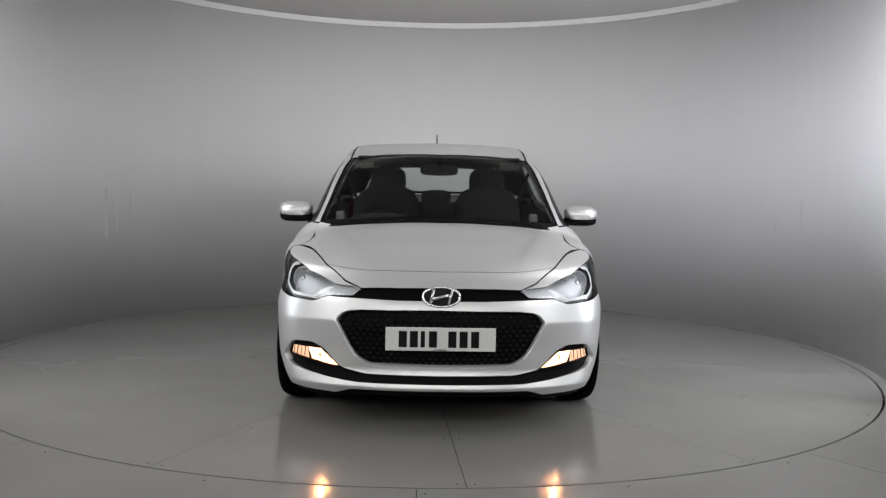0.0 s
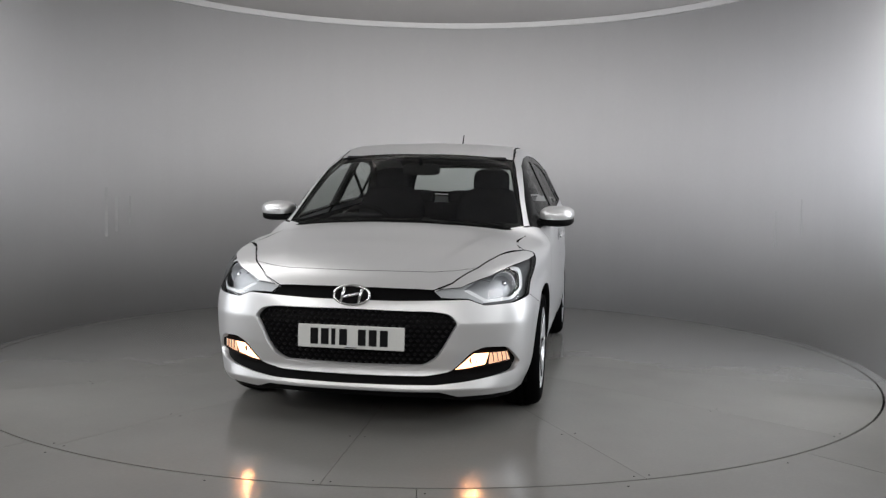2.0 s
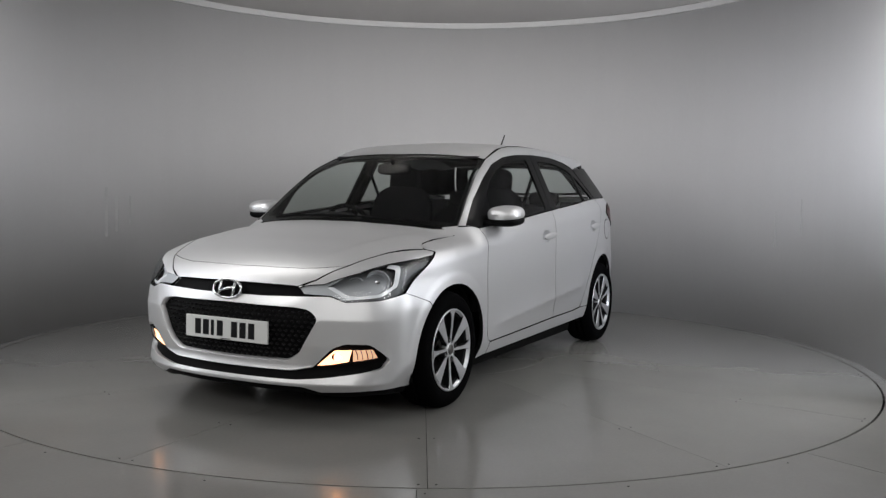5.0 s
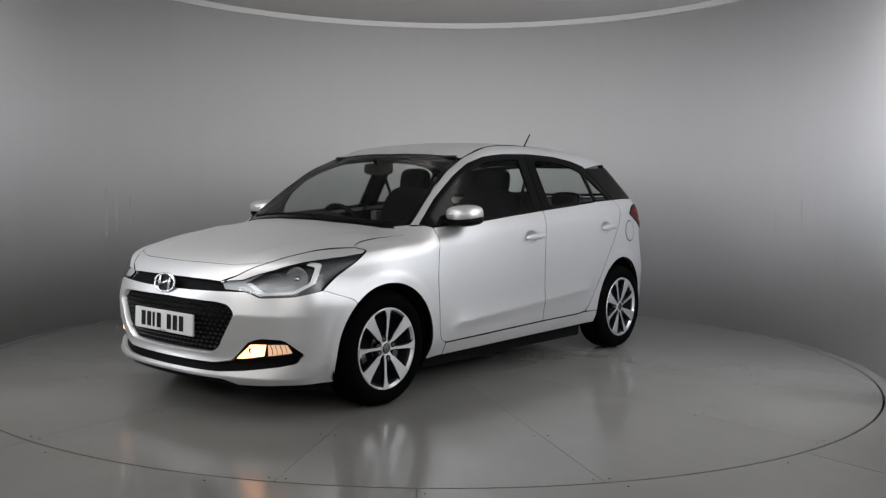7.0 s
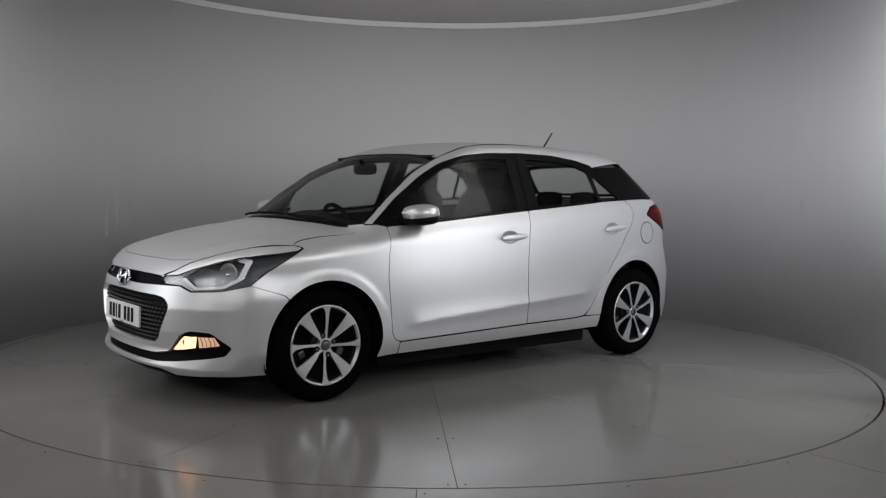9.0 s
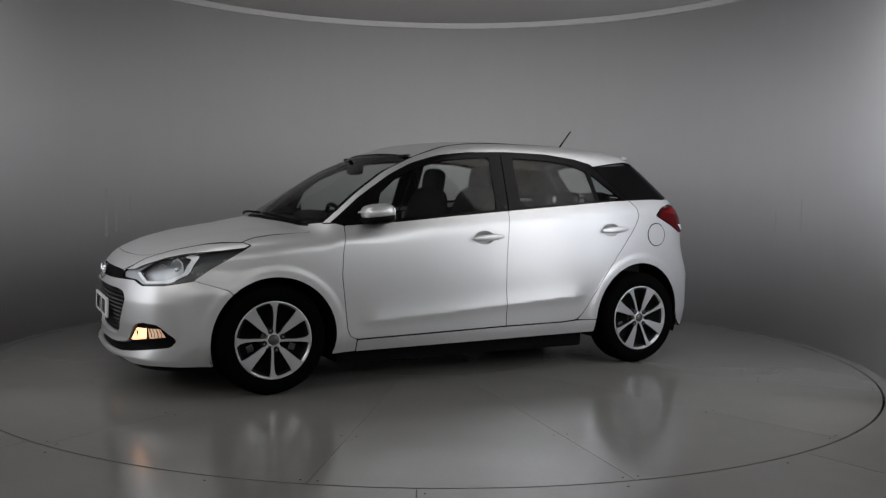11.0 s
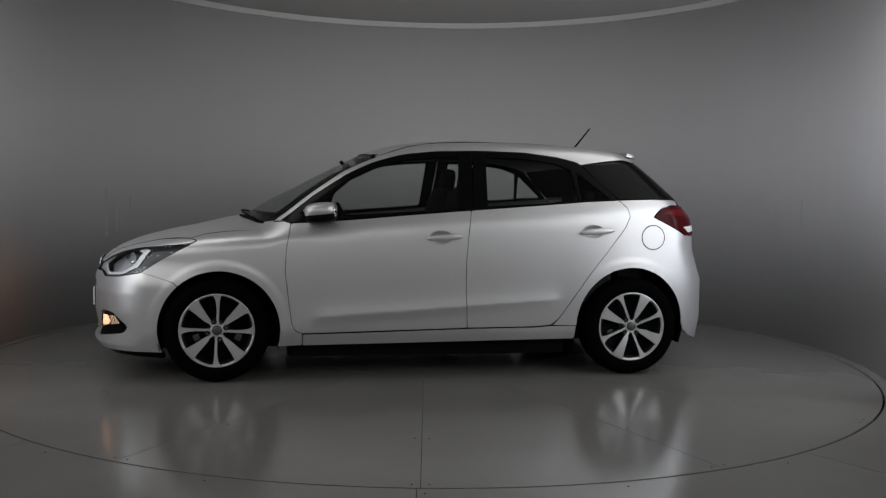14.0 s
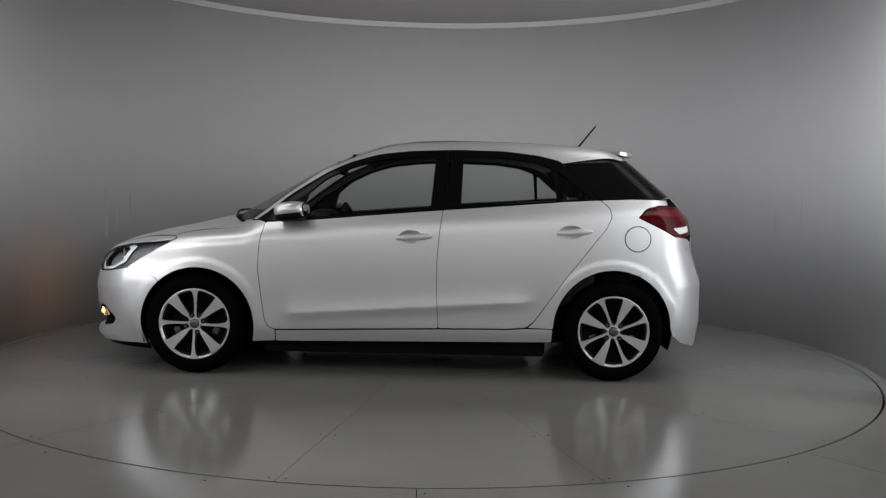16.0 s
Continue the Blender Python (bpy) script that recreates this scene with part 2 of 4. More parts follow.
def TYZ(y, z):
    """A point of the tail."""
    lo, hi = -2.4, -0.9
    for _ in range(36):
        mid = (lo + hi) / 2
        lo, hi = (lo, mid) if body(mid, y, z) < 0 else (mid, hi)
    return hi, y, z


def mirrored(pts):
    """A half outline that starts and ends at the middle, with its mirror image: a whole one."""
    return pts + [(p[0], -p[1], p[2]) for p in reversed(pts) if abs(p[1]) > 1e-6]


def rounded(pts, r):
    """Rounds the corners of an outline by about r."""
    p, out = np.asarray(pts, float), []
    if not r:
        return p
    for a, c, b in zip(np.roll(p, 1, 0), p, np.roll(p, -1, 0)):
        la, lb = np.linalg.norm(a - c), np.linalg.norm(b - c)
        qa, qb = c + (a - c) * min(0.45, r / max(la, 1e-9)), c + (b - c) * min(0.45, r / max(lb, 1e-9))
        out += [(1 - t) ** 2 * qa + 2 * t * (1 - t) * c + t * t * qb for t in (0, 0.25, 0.5, 0.75, 1)]
    return np.array(out)


def dense(p, step):
    out = []
    for a, b in zip(p, np.roll(p, -1, 0)):
        n = max(1, int(math.ceil(np.linalg.norm(b - a) / step)))
        out += [a + (b - a) * i / n for i in range(n)]
    return np.array(out)


def inset(p, d):
    """Moves an outline inwards by d."""
    area2 = np.sum(p[:, 0] * np.roll(p[:, 1], -1) - np.roll(p[:, 0], -1) * p[:, 1])
    t = np.roll(p, -1, 0) - np.roll(p, 1, 0)
    t /= np.maximum(np.linalg.norm(t, axis=1, keepdims=True), 1e-9)
    n = np.stack([-t[:, 1], t[:, 0]], 1) * np.sign(area2)
    return p + n * d


def within(q, poly):
    x, y = q[:, 0][:, None], q[:, 1][:, None]
    a, b = poly, np.roll(poly, -1, 0)
    cross = ((a[:, 1] > y) != (b[:, 1] > y)) & (x < (b[:, 0] - a[:, 0]) * (y - a[:, 1]) / (b[:, 1] - a[:, 1] + 1e-12) + a[:, 0])
    return cross.sum(1) % 2 == 1


def gradient(p, surface):
    e = 2e-3
    x, y, z = p[:, 0], p[:, 1], p[:, 2]
    g = np.stack([surface(x + e, y, z) - surface(x - e, y, z), surface(x, y + e, z) - surface(x, y - e, z), surface(x, y, z + e) - surface(x, y, z - e)], 1)
    return g / np.maximum(np.linalg.norm(g, axis=1, keepdims=True), 1e-9)


def panel(outline, way, depth=0.0, step=0.03, gap=0.0019, flange=0.016, holes=(), soft=0.012, hole_soft=0.02, flip=False, surface=body, dark_edge=True):
    """A sheet of the skin inside an outline of 3D points, with its edge folded inwards by flange."""
    def ring(points, s, d):
        p = np.array([flat(q, way) for q in points])
        p = dense(rounded(p, s), step * 0.55)
        return inset(p, d) if d else p
    loops = [ring(outline, soft, gap)] + [ring(h, hole_soft, -gap) for h in holes]
    lo, hi = loops[0].min(0), loops[0].max(0)
    gx, gy = np.meshgrid(np.arange(lo[0], hi[0], step), np.arange(lo[1], hi[1], step * 0.87))
    gx = gx + (np.arange(gx.shape[0]) % 2)[:, None] * step * 0.5
    grid = np.stack([gx.ravel(), gy.ravel()], 1)
    keep = within(grid, loops[0])
    for h in loops[1:]:
        keep &= ~within(grid, h)
    grid = grid[keep]
    rim = np.concatenate(loops)
    if len(grid):
        near = np.concatenate([np.min(np.hypot(c[:, 0][:, None] - rim[:, 0], c[:, 1][:, None] - rim[:, 1]), 1) for c in np.array_split(grid, len(grid) // 500 + 1)])
        grid = grid[near > step * 0.4]
    edges, start = [], 0
    for p in loops:
        edges += [(start + i, start + (i + 1) % len(p)) for i in range(len(p))]
        start += len(p)
    pts = [Vector(q) for q in rim] + [Vector(q) for q in grid]
    v, _, f, *_ = delaunay_2d_cdt(pts, edges, [], 0, 1e-7, False)
    v = np.array([tuple(q) for q in v])
    f = np.array(f)
    c = v[f].mean(1)
    keep = within(c, loops[0])
    for h in loops[1:]:
        keep &= ~within(c, h)
    f = f[keep]
    P = on_skin(v, way, depth, surface)
    N = gradient(P, surface)
    fn = np.cross(P[f[:, 1]] - P[f[:, 0]], P[f[:, 2]] - P[f[:, 0]])
    back = np.sum(fn * N[f[:, 0]], 1) < 0
    f[back] = f[back][:, ::-1]
    verts, norms, faces, dark = [P], [N], [tuple(q) for q in f], []
    if flange:
        base = len(P)
        for p, sgn in zip(loops, [1] + [-1] * len(holes)):
            a = on_skin(p, way, depth, surface)
            n = gradient(a, surface)
            t = np.roll(a, -1, 0) - np.roll(a, 1, 0)
            o = np.cross(t, n)
            o /= np.maximum(np.linalg.norm(o, axis=1, keepdims=True), 1e-9)
            mid = a.mean(0)
            o *= np.sign(np.sum(np.sum(o * (a - mid), 1))) * sgn
            k = len(a)
            verts += [a, a - n * flange]
            blend = o + n * 0.6
            blend /= np.linalg.norm(blend, axis=1, keepdims=True)
            norms += [blend, o]
            for i in range(k):
                j = (i + 1) % k
                quad = (base + i, base + j, base + k + j, base + k + i)
                fnv = np.cross(a[j] - a[i], -n[i])
                faces.append(quad if np.dot(fnv, o[i]) > 0 else quad[::-1])
                # outer folded edge goes dark, as shade painted into the shut line
                if sgn > 0 and dark_edge:
                    dark.append(len(faces) - 1)
            base += 2 * k
    verts, norms = np.concatenate(verts), np.concatenate(norms)
    if flip:
        verts, norms = verts * (1, -1, 1), norms * (1, -1, 1)
        faces = [q[::-1] for q in faces]
    me = mesh_of(verts, faces, True, norms)
    for i in dark:
        me.polygons[i].material_index = 1
    return me


def arc(cx, cz, r, a0, a1, n=14):
    return [(cx + r * math.cos(radians(a0 + (a1 - a0) * i / n)), cz + r * math.sin(radians(a0 + (a1 - a0) * i / n))) for i in range(n + 1)]


# ---- the studio ----
def sector(r0, r1, a0, a1, z0, z1, n=16, skip=()):
    """A plate between two radii and two angles (degrees)."""
    verts, faces = [], []
    for i in range(n + 1):
        a = radians(a0 + (a1 - a0) * i / n)
        for r, z in ((r0, z0), (r1, z0), (r1, z1), (r0, z1)):
            verts.append((r * math.cos(a), r * math.sin(a), z))
    for i in range(n):
        k = 4 * i
        for j in range(4):
            if j not in skip:
                faces.append((k + j, k + 4 + j, k + 4 + (j + 1) % 4, k + (j + 1) % 4))
    faces += [(3, 2, 1, 0), (4 * n, 4 * n + 1, 4 * n + 2, 4 * n + 3)]
    me = mesh_of(verts, [f[::-1] for f in faces])
    return me


def disc(r, z0, z1, n=48):
    bm = bmesh.new()
    bmesh.ops.create_cone(bm, cap_ends=True, segments=n, radius1=r, radius2=r, depth=z1 - z0, matrix=Matrix.Translation((0, 0, (z0 + z1) / 2)))
    return bm


# angle, lower and upper height, half width in degrees
SCUFFS = [(154.2, 0.72, 1.14, 0.30), (152.05, 0.76, 1.06, 0.24), (149.2, 0.82, 1.07, 0.2), (18.5, 0.74, 1.04, 0.2), (12.6, 0.85, 1.14, 0.2)]


def build_studio():
    wall_a = 60       # the opening's half angle, measured from the camera's side
    wall = part("wall_north", sector(WALL_R, WALL_R + 0.08, -90 + wall_a, 270 - wall_a, -0.05, RIM_H, 160), WALL_PAINT)
    for p in wall.data.polygons:
        p.use_smooth = abs(p.normal.z) < 0.5
    tagged(wall, "curved matt grey studio wall round the turntable", "wall", kind="structure")
    for a, z0, z1, w in SCUFFS:
        arc_pts = [(math.cos(radians(a + w * k)), math.sin(radians(a + w * k))) for k in (-1, -0.5, 0, 0.5, 1)]
        verts = [((WALL_R - 0.0015) * c, (WALL_R - 0.0015) * d, z) for z in (z0, z1) for c, d in arc_pts]
        part("scuff_mark", mesh_of(verts, [(k, k + 5, k + 6, k + 1) for k in range(4)], True), SCUFF, wall, "faint vertical scuff on the wall")
    rim = part("trim", sector(WALL_R - 0.03, WALL_R + 0.05, -90 + wall_a, 270 - wall_a, RIM_H, RIM_H + 0.055, 160), RIM_PAINT)
    tagged(rim, "pale curved rim along the wall's top", "trim", kind="structure")
    ceiling = part("ceiling", sector(0.0, 9.0, 0, 360, RIM_H + 0.06, RIM_H + 0.12, 96), CEIL_PAINT)
    tagged(ceiling, "plain grey ceiling over the studio", "ceiling", kind="structure")
    pit = part("ground", disc(9.0, -0.12, -0.06, 96), PIT)
    tagged(pit, "dark base under the floor plates", "ground", kind="structure")
    floor = new("floor")
    tagged(floor, "polished grey floor plates round the turntable", "floor", kind="structure")
    first = None
    for i in range(10):
        if first is None:
            first = sector(TABLE_R + 0.013, 8.9, 0.04, 35.96, -0.05, 0.0, 24)
            ob = part("floor_plate", first, FLOOR_PAINT, floor)
        else:
            ob = new("floor_plate", first)
            ob.parent = floor
        ob.matrix_basis = pose(0, 0, 0, 0, 0, -90.4 + 36 * i)
    bolt = bpy.data.meshes.new("bolt")
    bm = disc(0.0045, -0.004, 0.001, 10)
    bm.to_mesh(bm_mesh := bolt)
    bm.free()
    bolt.materials.append(PIT)
    for i in range(0, 17, 4):
        ob = new("bolt", bolt)
        ob.parent = floor
        a = radians(-90.4 - 32 + 4 * i + (0.6 if i == 8 else 0))
        ob.location = (3.02 * math.cos(a), 3.02 * math.sin(a), 0)
    # unseen room walls, added to close the studio in round the camera
    for name, x0, y0, x1, y1 in (("unseen_wall_south", -6.1, -8.1, 6.1, -8.0), ("unseen_wall_east", 6.0, -8.0, 6.1, 4.0), ("unseen_wall_west", -6.1, -8.0, -6.0, 4.0), ("unseen_wall_back", -6.1, 4.0, 6.1, 4.1)):
        bm = bmesh.new()
        box(bm, x0, y0, -0.05, x1, y1, RIM_H + 0.06)
        tagged(part(name, bm, ROOM), "plain unseen wall added to close in the studio", "wall", kind="structure")
    # unseen wing walls, added to join the curved wall to the room
    for name, s in (("unseen_wall_side_east", 1), ("unseen_wall_side_west", -1)):
        a = radians(-90 + s * wall_a)
        p, q = Vector((WALL_R * math.cos(a), WALL_R * math.sin(a), 0)), Vector((s * 6.0, -3.2, 0))
        d = (q - p).normalized()
        n = Vector((-d.y, d.x, 0)) * 0.04
        verts = [(v.x, v.y, z) for z in (-0.05, RIM_H + 0.06) for v in (p - n, q - n, q + n, p + n)]
        me = mesh_of(verts, [(3, 2, 1, 0), (4, 5, 6, 7), (0, 1, 5, 4), (1, 2, 6, 5), (2, 3, 7, 6), (3, 0, 4, 7)])
        tagged(part(name, me, WALL_PAINT), "matt grey unseen wing wall added beside the studio opening", "wall", kind="structure")


def build_turntable():
    table = new("turntable")
    tagged(table, "polished grey steel turntable of sector plates", "turntable")
    step = 360 / 14
    plate = sector(0.85, TABLE_R, 0.028, step - 0.028, -0.04, 0.0, 20)
    bolt = bpy.data.meshes.new("bolt")
    bm = disc(0.0045, -0.004, 0.001, 10)
    bm.to_mesh(bolt)
    bm.free()
    bolt.materials.append(PIT)
    for i in range(14):
        a = 3.4 + step * i
        ob = part("plate", plate, FLOOR_PAINT, table) if i == 0 else new("plate", plate)
        ob.parent = table
        ob.matrix_basis = pose(0, 0, 0, 0, 0, a)
        for r in (2.26, 2.915):
            for s in (-1, 1):
                b = new("bolt", bolt)
                b.parent = table
                w = radians(a) + s * 0.035 / r
                b.location = (r * math.cos(w), r * math.sin(w), 0)
    part("hub_plate", disc(0.846, -0.04, 0.0), FLOOR_PAINT, table)
    return table


# ---- the car ----
ARCH_F, ARCH_R = (1.272, 0.31, 0.352), (-1.277, 0.325, 0.362)
DOOR_FRONT = [(0.86, 0.945), (0.887, 0.796), (0.893, 0.661), (0.872, 0.492), (0.852, 0.345), (0.828, 0.303), (0.79, 0.289)]
DOOR_MID = [(-0.213, 0.314), (-0.199, 0.528), (-0.199, 0.736), (-0.213, 0.908), (-0.232, 1.037)]
DOOR_REAR = [(-0.644, 0.319), (-0.747, 0.328), (-0.80, 0.37), (-0.98, 0.63), (-1.227, 0.943), (-1.259, 1.012), (-1.245, 1.065), (-1.19, 1.113)]
WINDOW_TOP = [(0.925, 0.958), (0.737, 1.105), (0.533, 1.24), (0.359, 1.324), (0.183, 1.375), (-0.03, 1.401), (-0.27, 1.411)]
WINDOW_TOP_R = [(-0.353, 1.412), (-0.607, 1.407), (-0.821, 1.382), (-0.943, 1.352), (-0.97, 1.334)]
LAMP = [(2.009, 0.382, 0.676), XY(1.966, 0.461), XY(1.847, 0.563), XY(1.623, 0.655), XY(1.438, 0.755), XY(1.400, 0.800),
        (1.514, 0.832, 0.774), (1.618, 0.834, 0.715), (1.714, 0.815, 0.650), (1.84, 0.739, 0.622), (1.934, 0.606, 0.613), (1.963, 0.538, 0.640), (2.006, 0.415, 0.644)]
BONNET_EDGE = [XY(1.90, 0.462), XY(1.932, 0.36), XY(1.950, 0.2), XY(1.960, 0)]
BOWL = [(1.958, 0.520, 0.680), (1.899, 0.587, 0.734), (1.73, 0.718, 0.778), (1.700, 0.765, 0.768), (1.765, 0.790, 0.684), (1.837, 0.740, 0.640), (1.928, 0.614, 0.628)]
GRILLE = [(0.0, 0.588), (0.39, 0.583), (0.462, 0.572), (0.502, 0.532), (0.405, 0.360), (0.345, 0.323), (0.0, 0.318)]
INTAKE = [(0.0, 0.274), (0.36, 0.277), (0.474, 0.298), (0.566, 0.392), (0.622, 0.414), (0.72, 0.410), (0.778, 0.330), (0.752, 0.290), (0.54, 0.252), (0.40, 0.238), (0.0, 0.236)]


def P(pairs):
    return [XZ(*q) for q in pairs]


def nose_loop(pairs):
    return mirrored([YZ(*q) for q in pairs])


def blob(bm, centre, size, power=2.6, nu=28, nv=16, lean=(0, 0, 0)):
    """A rounded, slightly boxy lump."""
    def pw(v, e):
        return math.copysign(abs(v) ** e, v)
    e = 2 / power
    turn = Euler([radians(a) for a in lean]).to_matrix()
    rows = []
    for j in range(nv + 1):
        b = math.pi * (j / nv - 0.5)
        row = []
        for i in range(nu):
            a = 2 * math.pi * i / nu
            v = Vector((size[0] * pw(math.cos(b), e) * pw(math.cos(a), e), size[1] * pw(math.cos(b), e) * pw(math.sin(a), e), size[2] * pw(math.sin(b), e)))
            row.append(bm.verts.new(turn @ v + Vector(centre)))
        rows.append(row)
    for j in range(nv):
        for i in range(nu):
            k = (i + 1) % nu
            f = bm.faces.new((rows[j][i], rows[j][k], rows[j + 1][k], rows[j + 1][i]))
            f.smooth = True
    bmesh.ops.remove_doubles(bm, verts=bm.verts, dist=1e-6)
    return bm


def tube(points, r, n=8, closed=False):
    """A round bar along points."""
    pts = [Vector(p) for p in points]
    verts, faces, m = [], [], len(pts)
    for i, p in enumerate(pts):
        t = (pts[(i + 1) % m] - pts[i - 1]) if closed or 0 < i < m - 1 else (pts[1] - pts[0] if i == 0 else pts[-1] - pts[-2])
        q = t.normalized().to_track_quat("Z", "Y")
        for k in range(n):
            a = 2 * math.pi * k / n
            verts.append(p + q @ Vector((r * math.cos(a), r * math.sin(a), 0)))
    for i in range(m if closed else m - 1):
        j = (i + 1) % m
        for k in range(n):
            l = (k + 1) % n
            faces.append((i * n + k, i * n + l, j * n + l, j * n + k))
    if not closed:
        faces += [tuple(range(n - 1, -1, -1)), tuple(range((m - 1) * n, m * n))]
    return mesh_of(verts, faces, True)


def body_shell(car):
    for flip in (False, True):
        # front wing
        a = math.degrees(math.atan2(0.593 - ARCH_F[1], 1.53 - ARCH_F[0]))
        wing = P([(0.79, 0.214)] + DOOR_FRONT[::-1]) + [XZ(0.90, 0.955), XZ(1.02, 0.948), XY(1.04, 0.727), XY(1.25, 0.700), XY(1.36, 0.703), XY(1.415, 0.728), XY(1.437, 0.754)] + [LAMP[5]] + LAMP[6:9] + P([(1.53, 0.593)] + arc(*ARCH_F, a, 197, 20))
        part("front_wing", panel(wing, "side", step=0.014, flip=flip, soft=0.008, flange=0.02), PAINT, car)
        door = part("front_door", panel(P(DOOR_FRONT + DOOR_MID + [(0.19, 1.0), (0.53, 0.968)]), "side", step=0.014, flip=flip, holes=[cup_edge(-0.058, 0.872, 0.0688, 0.0393)], hole_soft=0), PAINT, car)
        frame = P(WINDOW_TOP + [(-0.262, 1.30), (-0.236, 1.041), (0.19, 1.004), (0.53, 0.972), (0.86, 0.949)])
        pane = P([(0.655, 0.978), (0.60, 1.135), (0.50, 1.218), (0.35, 1.290), (0.18, 1.338), (-0.03, 1.362), (-0.178, 1.370), (-0.152, 1.046), (0.2, 1.016)])
        part("window_frame", panel(frame, "side", depth=0.003, step=0.02, holes=[pane], flip=flip, hole_soft=0.015), GLOSS_BLACK, door, "gloss black window frame")
        g = part("window", panel(pane, "side", depth=0.010, step=0.03, gap=-0.004, flange=0, flip=flip), GLASS, door, "clear side window glass")
        g.visible_shadow = False
        handle(door, -0.058, 0.866, 0.872, flip)
        door_r = part("rear_door", panel(P(DOOR_MID[::-1] + DOOR_REAR + [(-0.974, 1.10), (-0.68, 1.074)]), "side", step=0.014, flip=flip, holes=[cup_edge(-1.030, 0.916, 0.0688, 0.0393)], hole_soft=0), PAINT, car)
        frame = P([(-0.27, 1.411)] + WINDOW_TOP_R + [(-1.19, 1.117), (-0.974, 1.104), (-0.68, 1.078), (-0.24, 1.041), (-0.266, 1.30)])
        pane = P([(-0.342, 1.066), (-0.355, 1.370), (-0.607, 1.364), (-0.79, 1.340), (-0.90, 1.300), (-0.925, 1.106), (-0.68, 1.087)])
        pane2 = P([(-0.948, 1.110), (-0.935, 1.285), (-1.135, 1.120)])
        part("window_frame", panel(frame, "side", depth=0.003, step=0.02, holes=[pane, pane2], flip=flip, hole_soft=0.012), GLOSS_BLACK, door_r, "gloss black window frame")
        for p in (pane, pane2):
            g = part("window", panel(p, "side", depth=0.010, step=0.03, gap=-0.004, flange=0, flip=flip), GLASS, door_r, "clear side window glass")
            g.visible_shadow = False
        handle(door_r, -1.030, 0.860, 0.916, flip)
        # sill
        part("sill", panel(P([(0.788, 0.212), (0.788, 0.284), (0.39, 0.293), (-0.213, 0.309), (-0.644, 0.314), (-0.745, 0.322), (-0.912, 0.322), (-0.908, 0.236), (-0.2, 0.226)]), "side", step=0.02, flip=flip, flange=0.03), PAINT, car)
        # rear quarter
        a = math.degrees(math.atan2(0.661 - ARCH_R[1], -1.435 - ARCH_R[0]))
        quarter = P([(-0.912, 0.322), (-0.757, 0.326)] + DOOR_REAR[2:] + [(-1.40, 1.122), (-1.61, 1.120)]) + P([(-1.615, 1.086), (-1.55, 1.086), (-1.473, 1.065), (-1.421, 1.011), (-1.571, 0.941), (-1.657, 0.894), (-1.435, 0.661)] + arc(*ARCH_R, a, 1, 20))
        q = part("rear_quarter", panel(quarter, "side", step=0.014, flip=flip, soft=0.008, flange=0.02), PAINT, car)
        if not flip:
            cap = P([(-1.419 + 0.079 * math.cos(i * math.pi / 12), 0.881 + 0.076 * math.sin(i * math.pi / 12)) for i in range(24)])
            part("fuel_cap", panel(cap, "side", depth=-0.002, step=0.02, soft=0, flange=0.003), PAINT, q, "round silver fuel flap")
            # dark disc under the flap, painted shade for the gap round it
            rim = P([(-1.419 + 0.083 * math.cos(i * math.pi / 12), 0.881 + 0.080 * math.sin(i * math.pi / 12)) for i in range(24)])
            part("fuel_cap_gap_shade", panel(rim, "side", depth=-0.0012, step=0.02, soft=0, flange=0.001, gap=0), PIT, q, "dark disc that gives the fuel flap's seam its shade")
        # A pillar and roof rail
        rail = [XY(1.03, 0.726), XY(0.90, 0.695), XY(0.76, 0.662), XY(0.55, 0.618), XY(0.33, 0.578), XY(0.05, 0.560), XY(-0.5, 0.563), XY(-1.0, 0.556), XY(-1.37, 0.535)]
        rail += P([(-1.345, 1.356)] + [(-0.985, 1.338)] + WINDOW_TOP_R[::-1] + WINDOW_TOP[::-1] + [(0.90, 0.953), (1.02, 0.946)])
        part("roof_rail", panel(rail, "rail", step=0.014, flip=flip, soft=0.01, gap=0.0012), PAINT, car)
        part("pillar_trim", panel(rail, "rail", depth=0.035, step=0.03, flip=flip, flange=0), PALE_TRIM, car, "pale inner pillar trim")
        # black panel behind the rear side window
        trim = P([(-0.975, 1.336), (-1.33, 1.356)]) + [TYZ(0.50, 1.372), TYZ(0.62, 1.145)] + P([(-1.555, 1.126), (-1.40, 1.126), (-1.195, 1.119)])
        part("quarter_trim", panel(trim, "rear", step=0.022, flip=flip), GLOSS_BLACK, car, "gloss black trim behind the side window")
        # dark inner skin behind the panel gaps
        liner = P([(0.75, 0.22)] + arc(ARCH_F[0], ARCH_F[1], 0.375, 195, -15, 16) + [(1.72, 0.30), (1.60, 0.80), (1.0, 0.92), (-0.2, 1.00), (-1.2, 1.07), (-1.60, 1.05), (-1.66, 0.40)] + arc(ARCH_R[0], ARCH_R[1], 0.385, 180, -15, 16))
        part("inner_skin", panel(liner, "side", depth=0.035, step=0.05, flip=flip, flange=0), TRIM, car)
        tail_lamp(car, flip)
        head_lamp(car, flip)
        fog_lamp(car, flip)
        mirror(car, flip)
    # bonnet
    hood = [XY(1.20, 0), XY(1.165, 0.3), XY(1.058, 0.6), XY(0.985, 0.708), XY(1.04, 0.726), XY(1.25, 0.699), XY(1.36, 0.702), XY(1.415, 0.727), XY(1.437, 0.754), XY(1.53, 0.695), XY(1.623, 0.653), LAMP[2]] + BONNET_EDGE
    part("bonnet", panel(mirrored(hood), "hood", step=0.024, flange=0.02), PAINT, car)
